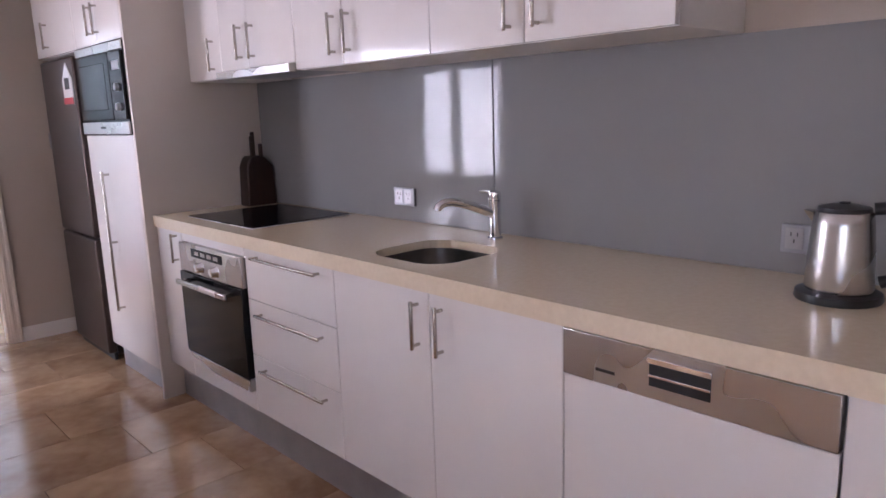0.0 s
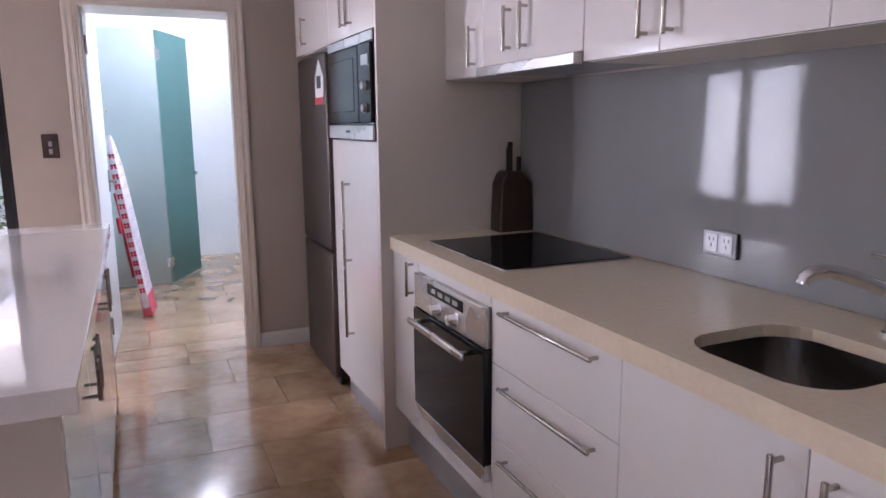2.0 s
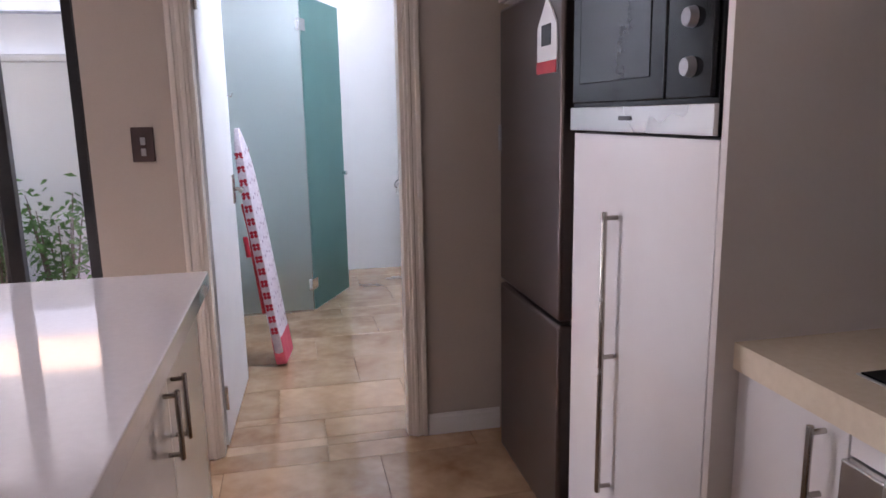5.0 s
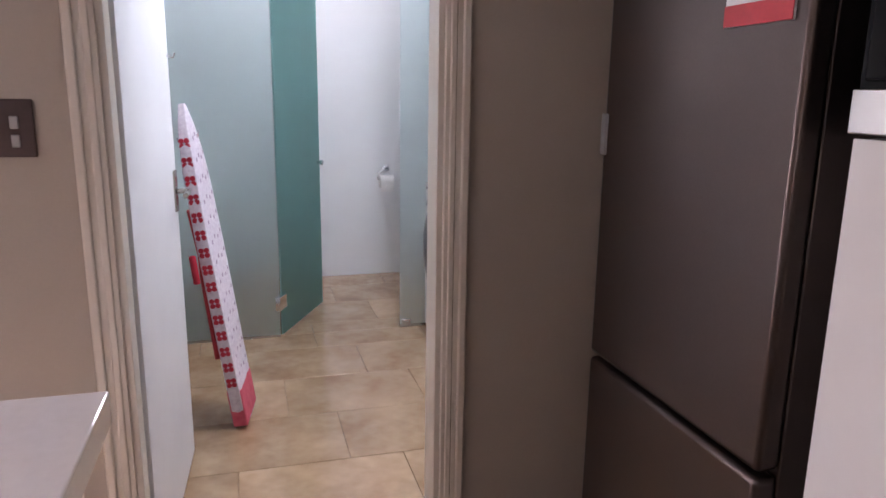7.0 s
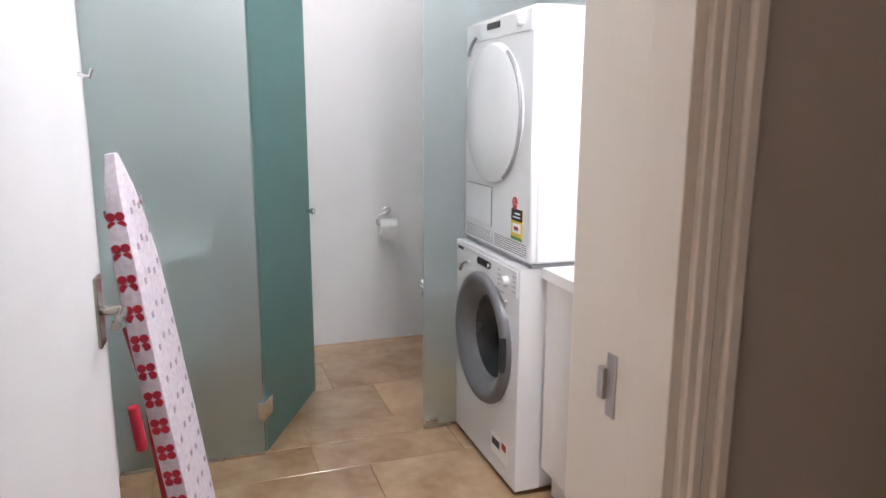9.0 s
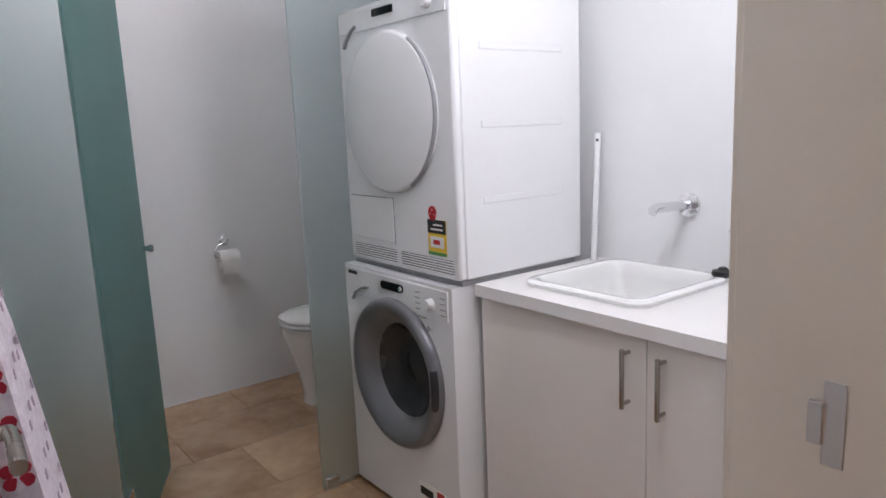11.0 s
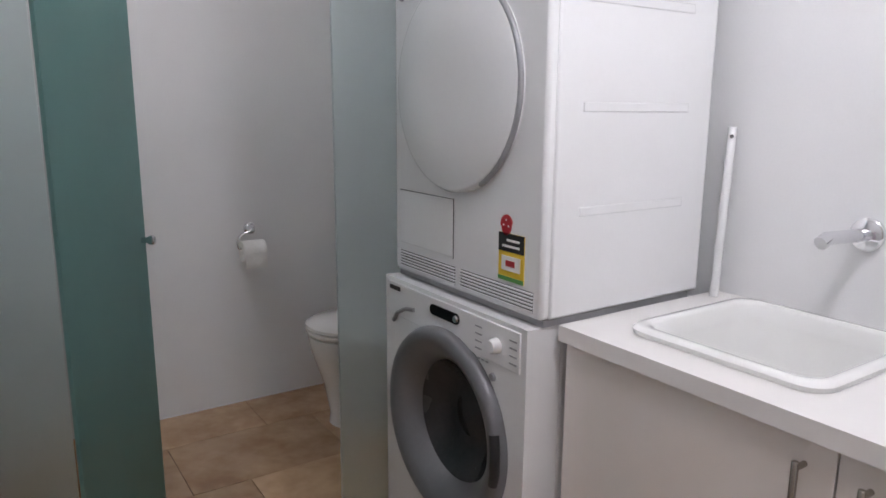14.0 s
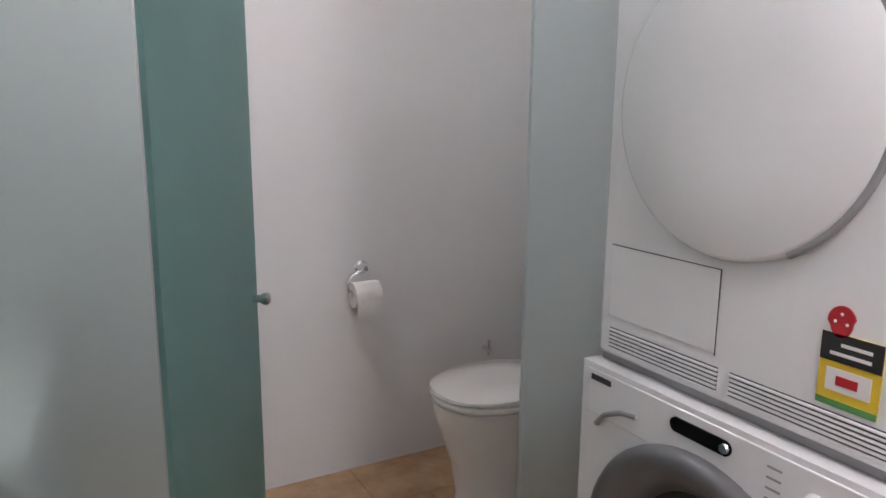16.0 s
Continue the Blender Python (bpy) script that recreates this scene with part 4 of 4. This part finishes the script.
part("pane", on_door(box(0.004, 0.655, -0.005, 0.005, 0.012, 2.14, 0.001)), M_frost_dark, gd)
for z in (0.20, 1.95):
    part("hinge", on_door(box(-0.045, 0.055, -0.014, 0.014, z - 0.04, z + 0.04, 0.003)), M_chrome, gd, "chrome glass clamp hinge")
bm = lathe([(0.009, 0), (0.009, 0.016), (0.015, 0.024), (0.016, 0.034), (0.010, 0.040), (0, 0.041)], pose(0.615, -0.005, 0.925, 90, 0, 0), seg=20)
lathe([(0.009, 0), (0.009, 0.016), (0.015, 0.024), (0.016, 0.034), (0.010, 0.040), (0, 0.041)], pose(0.615, 0.005, 0.925, -90, 0, 0), bm, seg=20)
part("knob", on_door(bm), M_chrome, gd)

# toilet, facing west
to = thing("toilet", (2.48, 9.59, 0), "white ceramic toilet with closed lid", "toilet")
oval = lambda cx, hx, hy, z, e=2.3: [(cx - hx * math.copysign(abs(math.cos(a)) ** (2 / e), math.cos(a)), 9.59 + hy * math.copysign(abs(math.sin(a)) ** (2 / e), math.sin(a)), z) for a in [2 * math.pi * i / 36 for i in range(36)]]
part("pan", skin([oval(2.52, 0.20, 0.115, 0.0), oval(2.52, 0.195, 0.11, 0.05), oval(2.50, 0.20, 0.125, 0.18), oval(2.485, 0.225, 0.160, 0.30), oval(2.48, 0.238, 0.178, 0.37), oval(2.48, 0.240, 0.182, 0.40), oval(2.48, 0.225, 0.165, 0.405)], None, (True, True)), M_ceramic, to)
part("seat", skin([oval(2.478, 0.240, 0.182, 0.409), oval(2.477, 0.244, 0.186, 0.414), oval(2.477, 0.244, 0.186, 0.424), oval(2.478, 0.238, 0.180, 0.428)], None, (True, True)), M_ceramic, to)
part("lid", skin([oval(2.478, 0.240, 0.182, 0.432), oval(2.477, 0.244, 0.186, 0.437), oval(2.477, 0.243, 0.185, 0.448), oval(2.48, 0.225, 0.168, 0.458), oval(2.48, 0.10, 0.08, 0.463)], None, (True, True)), M_ceramic, to)
part("cistern", box(2.86, 3.048, 9.40, 9.78, 0.0, 0.83, 0.02), M_ceramic, to)
part("connector", box(2.66, 2.862, 9.47, 9.71, 0.0, 0.40, 0.03), M_ceramic, to)
part("flush_button", lathe([(0.022, 0), (0.022, 0.006), (0, 0.007)], pose(2.95, 9.59, 0.83), seg=20), M_chrome, to)
solid("stop_valve", rod((2.70, BY, 0.40), (2.70, BY - 0.05, 0.40), 0.011, rod((2.70, BY - 0.04, 0.38), (2.70, BY - 0.04, 0.445), 0.008), cap=0.0), M_chrome, "small chrome stop valve on the wall", "valve")
rh = thing("toilet_roll_holder", (2.145, BY - 0.05, 0.76), "chrome toilet roll holder with a paper roll on the wall", "roll holder")
part("flange", lathe([(0.026, 0), (0.026, 0.008), (0.016, 0.014), (0.010, 0.03), (0.010, 0.052), (0, 0.053)], pose(2.145, BY, 0.805, 90, 0, 0)), M_chrome, rh)
part("arm", tube([(2.145, BY - 0.048, 0.805), (2.090, BY - 0.050, 0.785), (2.073, BY - 0.052, 0.755), (2.078, BY - 0.054, 0.730), (2.100, BY - 0.055, 0.725), (2.190, BY - 0.055, 0.725)], 0.006), M_chrome, rh)
bm = lathe([(0.018, -0.05), (0.046, -0.05), (0.047, -0.047), (0.047, 0.047), (0.046, 0.05), (0.018, 0.05), (0.018, -0.05)], pose(2.140, BY - 0.055, 0.713, 0, 90, 0))
box(2.093, 2.187, BY - 0.104, BY - 0.101, 0.643, 0.713, bm=bm)
part("paper_roll", bm, M_paper, rh, "white toilet paper roll")

# laundry door, open
ld = thing("laundry_door", (0.872, NY + 0.085, 0), "white painted flush door standing open into the laundry", "door", kind="structure")
a0, a1 = Vector((0.872, NY + 0.085, 0)), Vector((0.908, 7.50, 0))
lm = pose(a0.x, a0.y, 0, 0, 0, math.degrees(math.atan2(a1.y - a0.y, a1.x - a0.x)))


def on_leaf(bm):
    bmesh.ops.transform(bm, matrix=lm, verts=bm.verts[:])
    return bm


LWID = (a1 - a0).length
part("leaf", on_leaf(box(0, LWID, 0.0, 0.036, 0.010, 2.0, 0.002)), M_door, ld)
for sy, y in ((-1, 0.0), (1, 0.036)):
    bm = box(LWID - 0.075, LWID - 0.025, min(y, y + sy * 0.007), max(y, y + sy * 0.007), 0.94, 1.08, 0.002)
    rod((LWID - 0.05, y + sy * 0.006, 1.010), (LWID - 0.05, y + sy * 0.045, 1.010), 0.009, bm)
    tube([(LWID - 0.05, y + sy * 0.045, 1.010), (LWID - 0.085, y + sy * 0.048, 1.010), (LWID - 0.16, y + sy * 0.048, 1.008)], 0.009, bm)
    part("lever_handle", on_leaf(bm), M_handle, ld, "brushed steel lever handle on a plate")
for z in (0.22, 1.80):
    part("hinge", on_leaf(rod((-0.004, -0.006, z - 0.05), (-0.004, -0.006, z + 0.05), 0.007)), M_steel, ld)
part("hook", on_leaf(tube([(LWID - 0.03, 0.0, 1.46), (LWID - 0.03, -0.02, 1.455), (LWID - 0.03, -0.026, 1.47)], 0.004)), M_chrome, ld)

# folded ironing board leaning on the door
ib = thing("ironing_board", (1.06, 7.70, 0), "folded ironing board with a white and red patterned cover", "ironing board")
# local frame: x along the board's length (tip up), y its thickness, z its width
tip, foot = Vector((0.926, 7.70, 1.300)), Vector((1.096, 7.750, 0.022))
ax = (tip - foot).normalized()
wd = Vector((0.17, 0.98, 0.0))
wd = (wd - ax * wd.dot(ax)).normalized()
th = ax.cross(wd)
BM = Matrix((ax, wd, th)).transposed().to_4x4()
BM.translation = foot
BL = (tip - foot).length


def on_board(bm):
    bmesh.ops.transform(bm, matrix=BM, verts=bm.verts[:])
    return bm


def outline(grow):
    pts = []
    for i in range(17):
        f = i / 16
        x = f * BL
        w = 0.115 if f < 0.5 else 0.115 * max(0.0, 1 - ((f - 0.5) / 0.5) ** 2.2) ** 0.5
        if f < 0.04:
            w = 0.115 - 0.03 * (1 - f / 0.04)
        pts.append((x, max(w, 0.012) + grow))
    return [(x, w) for x, w in pts] + [(x, -w) for x, w in pts[::-1]]


bd = part("cover", on_board(skin([[(x, y, z * min(1.0, (max(BL - x, 0.0) / 0.30 + 0.22) ** 0.5)) for x, y in outline(g)] for g, z in ((-0.016, -0.028), (0.0, -0.022), (0.003, 0.0), (0.0, 0.022), (-0.016, 0.028))], None, (True, True))), M_cloth, ib, "white cotton cover with red flowers")


def flower(x, y, z, s, normal_side):
    bm = bmesh.new()
    for k in range(4):
        a = math.pi / 4 + k * math.pi / 2
        cx, cy = x + s * 0.55 * math.cos(a), y + s * 0.55 * math.sin(a)
        lp = [(cx + s * 0.42 * math.cos(t), cy + s * 0.42 * math.sin(t)) for t in [2 * math.pi * i / 8 for i in range(8)]]
        skin([[(px, py, z) for px, py in lp], [(px, py, z + normal_side * 0.0015) for px, py in lp]], bm, (True, True))
    return bm


rnd = random.Random(5)
for i in range(15):
    fx = 0.06 + i * 0.079
    f = fx / BL
    hw = 0.115 if f < 0.5 else 0.115 * max(0.0, 1 - ((f - 0.5) / 0.5) ** 2.2) ** 0.5
    for j, fy in enumerate((-0.66, -0.22, 0.22, 0.66)):
        if hw > 0.04:
            for side in (-1, 1):
                part("printed_flower", on_board(flower(fx + 0.012 * (j % 2), fy * hw, side * 0.0275, 0.009, side)), M_lilac, bd, soft=False)
# flowers on the padded edge
for i in range(15):
    fx = 0.20 + i * 0.068
    f = fx / BL
    hw = 0.115 if f < 0.5 else 0.115 * max(0.0, 1 - ((f - 0.5) / 0.5) ** 2.2) ** 0.5
    for sgn in (-1, 1):
        bm = flower(fx, 0.0, 0.0, 0.025, 1)
        bmesh.ops.transform(bm, matrix=pose(0, sgn * (hw + 0.0015), 0, 90, 0, 0), verts=bm.verts[:])
        part("printed_flower", on_board(bm), M_crimson, bd, soft=False)
part("tail_band", on_board(box(0.0, 0.16, -0.112, 0.112, -0.0295, 0.0295, 0.006)), M_pink, ib, "faded red end of the cover")
LEG = 1 if th.x < 0 else -1
for pts in ([(0.30, -0.09, 0.040), (0.60, -0.02, 0.052), (0.95, 0.05, 0.040)], [(0.30, 0.09, 0.040), (0.60, 0.02, 0.050), (0.90, -0.05, 0.040)]):
    part("folded_leg", on_board(tube([(x, y, LEG * z) for x, y, z in pts], 0.010)), M_red, ib, "red tubular folded leg")

part("rubber_foot", on_board(rod((0.63, -0.13, LEG * 0.045), (0.74, -0.12, LEG * 0.045), 0.013, cap=0.006)), M_crimson, ib, "dark red rubber foot of the folded leg")

# wall-hung vanity behind the frosted screen
vn = thing("vanity_cabinet", (0.93, 9.22, 0.30), "white wall-hung vanity cabinet behind the frosted screen", "vanity")
part("body", box(LW + 0.002, 1.08, 8.95, 9.50, 0.30, 0.76, 0.002), M_carcass, vn)
for y0, y1 in ((8.952, 9.224), (9.227, 9.498)):
    part("door", box(1.08, 1.097, y0, y1, 0.303, 0.757, 0.002), M_door, vn)
part("basin_top", box(LW + 0.002, 1.11, 8.93, 9.52, 0.76, 0.82, 0.010), M_ceramic, vn)

# small kitchen things
kt = thing("kettle", (2.42, 2.16, TOP), "brushed steel electric kettle with black handle", "kettle")
part("base", lathe([(0.088, 0), (0.090, 0.004), (0.088, 0.018), (0.075, 0.022), (0, 0.022)], pose(2.42, 2.16, TOP)), M_black_plastic, kt)
part("jug", lathe([(0.068, 0.024), (0.070, 0.03), (0.068, 0.09), (0.062, 0.17), (0.058, 0.196), (0.054, 0.200), (0, 0.200)], pose(2.42, 2.16, TOP)), M_steel, kt)
part("lid", lathe([(0.055, 0.200), (0.053, 0.208), (0.03, 0.214), (0.012, 0.216), (0.010, 0.220), (0, 0.221)], pose(2.42, 2.16, TOP)), M_black_plastic, kt)
part("handle", tube([(2.435, 2.105, TOP + 0.206), (2.445, 2.06, TOP + 0.212), (2.452, 2.035, TOP + 0.20), (2.452, 2.03, TOP + 0.13), (2.447, 2.045, TOP + 0.06), (2.44, 2.085, TOP + 0.045)], 0.014), M_black_plastic, kt)
part("spout", skin([[(2.415, 2.218, TOP + 0.165), (2.435, 2.215, TOP + 0.195), (2.395, 2.215, TOP + 0.195)], [(2.412, 2.242, TOP + 0.196), (2.424, 2.236, TOP + 0.198), (2.400, 2.236, TOP + 0.198)]], None, (True, True)), M_steel, kt)


def socket(y, z, label):
    s = thing("power_socket", (KX - 0.01, y, z - 0.04), label, "socket")
    part("plate", box(KX - 0.017, KX - 0.0078, y - 0.062, y + 0.062, z - 0.037, z + 0.037, 0.003), M_appliance_grey, s)
    for dy in (-0.028, 0.028):
        o = part("outlet", box(KX - 0.019, KX - 0.0165, y + dy - 0.022, y + dy + 0.022, z - 0.026, z + 0.028, 0.001), M_plinth, s)
        for k, (py, pz) in enumerate(((-0.008, 0.012), (0.008, 0.012), (0, -0.006))):
            part("slot", box(KX - 0.0198, KX - 0.0188, y + dy + py - 0.0015, y + dy + py + 0.0015, z + pz - 0.005, z + pz + 0.005), M_ink, o, soft=False)
    part("side", box(KX - 0.0165, KX - 0.008, y - 0.066, y - 0.0605, z - 0.036, z + 0.036, 0.001), M_black_plastic, s)


socket(3.85, 1.022, "brushed steel double power point on the splashback")
socket(2.29, 1.015, "brushed steel double power point behind the kettle")
kb = thing("knife_block", (2.51, 4.93, TOP), "dark wooden knife block with upright handles", "knife block")
part("block", skin([[(x, y, TOP + z) for x, y in loop(2.51 + dx, 4.925, hx, 0.045, 0.012)] for z, hx, dx in ((0, 0.080, 0.0), (0.01, 0.082, 0), (0.20, 0.074, 0.0), (0.24, 0.045, -0.01), (0.25, 0.030, -0.012))], None, (True, True)), M_wood, kb)
for k, (x, y, h) in enumerate(((2.485, 4.91, 0.10), (2.505, 4.935, 0.12), (2.535, 4.915, 0.06), (2.55, 4.94, 0.05))):
    part("knife_handle", box(x - 0.010, x + 0.010, y - 0.007, y + 0.007, TOP + 0.215, TOP + 0.25 + h, 0.004), M_wood, kb)

# light switch
sw = thing("light_switch", (0.645, NY - 0.01, 1.20), "dark bronze two-gang light switch on the wall", "light switch")
part("plate", box(0.628, 0.706, NY - 0.010, NY, 1.20, 1.325, 0.003), M_bronze, sw)
for z in (1.235, 1.275):
    part("rocker", box(0.659, 0.677, NY - 0.015, NY - 0.009, z - 0.014, z + 0.014, 0.003), M_plinth, sw)

# assumed fittings above the point fills, out of view
for x, y in ((1.85, 7.20), (1.55, 9.45)):
    cl = thing("added_ceiling_lamp", (x, y, 2.52), "round white ceiling lamp, unseen and added to light the laundry", "ceiling lamp", "laundry ceiling lamps")
    part("base", lathe([(0, 0.08), (0.17, 0.08), (0.17, 0.06), (0.165, 0.055)], pose(x, y, 2.52)), M_appliance, cl)
    part("diffuser", lathe([(0.165, 0.055), (0.15, 0.03), (0.10, 0.012), (0, 0.005)], pose(x, y, 2.52)), M_lamp, cl)

# ---- floor: travertine slabs on a bed ----
bm = box(WX, KX, SY, NY, -0.13, -0.012)
box(OX0 - 0.04, OX1 + 0.04, NY, NY + WT, -0.13, -0.012, bm=bm)
box(LW, LX, NY + WT, 8.755, -0.13, -0.012, bm=bm)
box(LW, 3.05, 8.755, BY, -0.13, -0.012, bm=bm)
box(SX0, SX1, NY, NY + WT, -0.13, -0.004, bm=bm)
floor = structure("floor", bm, M_grout, "honed travertine slab floor in beige and brown tones")
TLX, TLY, GAP = 0.61, 0.405, 0.002
meshes = {}
rnd = random.Random(11)


def slab(x0, x1, y0, y1):
    if x1 - x0 < 0.008 or y1 - y0 < 0.008:
        return
    key = (round(x1 - x0, 3), round(y1 - y0, 3))
    if key not in meshes:
        hx, hy, e = (x1 - x0) / 2 - GAP / 2, (y1 - y0) / 2 - GAP / 2, 0.0007
        b = bmesh.new()
        rings = [[b.verts.new(p) for p in ((-hx + i, -hy + i, z), (hx - i, -hy + i, z), (hx - i, hy - i, z), (-hx + i, hy - i, z))] for i, z in ((0, -0.012), (0, -e), (e, 0))]
        for a, c in zip(rings, rings[1:]):
            for i in range(4):
                b.faces.new((a[i], a[(i + 1) % 4], c[(i + 1) % 4], c[i]))
        b.faces.new(rings[-1])
        meshes[key] = finish("tile", b, M_tile)
        meshes[key].shade_flat()
    ob = new("tile", meshes[key])
    ob.parent = floor
    ob.matrix_parent_inverse = Matrix.Translation(-BASE[floor.name])
    ob.location = ((x0 + x1) / 2, (y0 + y1) / 2, rnd.uniform(-0.0004, 0.0004))


def lay(X0, X1, Y0, Y1):
    row = math.floor((Y0 - SY) / TLY)
    y = SY + row * TLY
    while y < Y1:
        off = (row % 3) * TLX / 3
        x = WX - off + math.floor((X0 - WX + off) / TLX) * TLX
        while x < X1:
            slab(max(x, X0), min(x + TLX, X1), max(y, Y0), min(y + TLY, Y1))
            x += TLX
        y += TLY
        row += 1


lay(WX, KX, SY, NY)
lay(OX0 - 0.04, OX1 + 0.04, NY + 0.076, NY + WT)
lay(OX0 + J, OX1 - J, NY, NY + 0.076)
lay(LW, LX, NY + WT, 8.755)
lay(LW, 3.05, 8.755, BY)
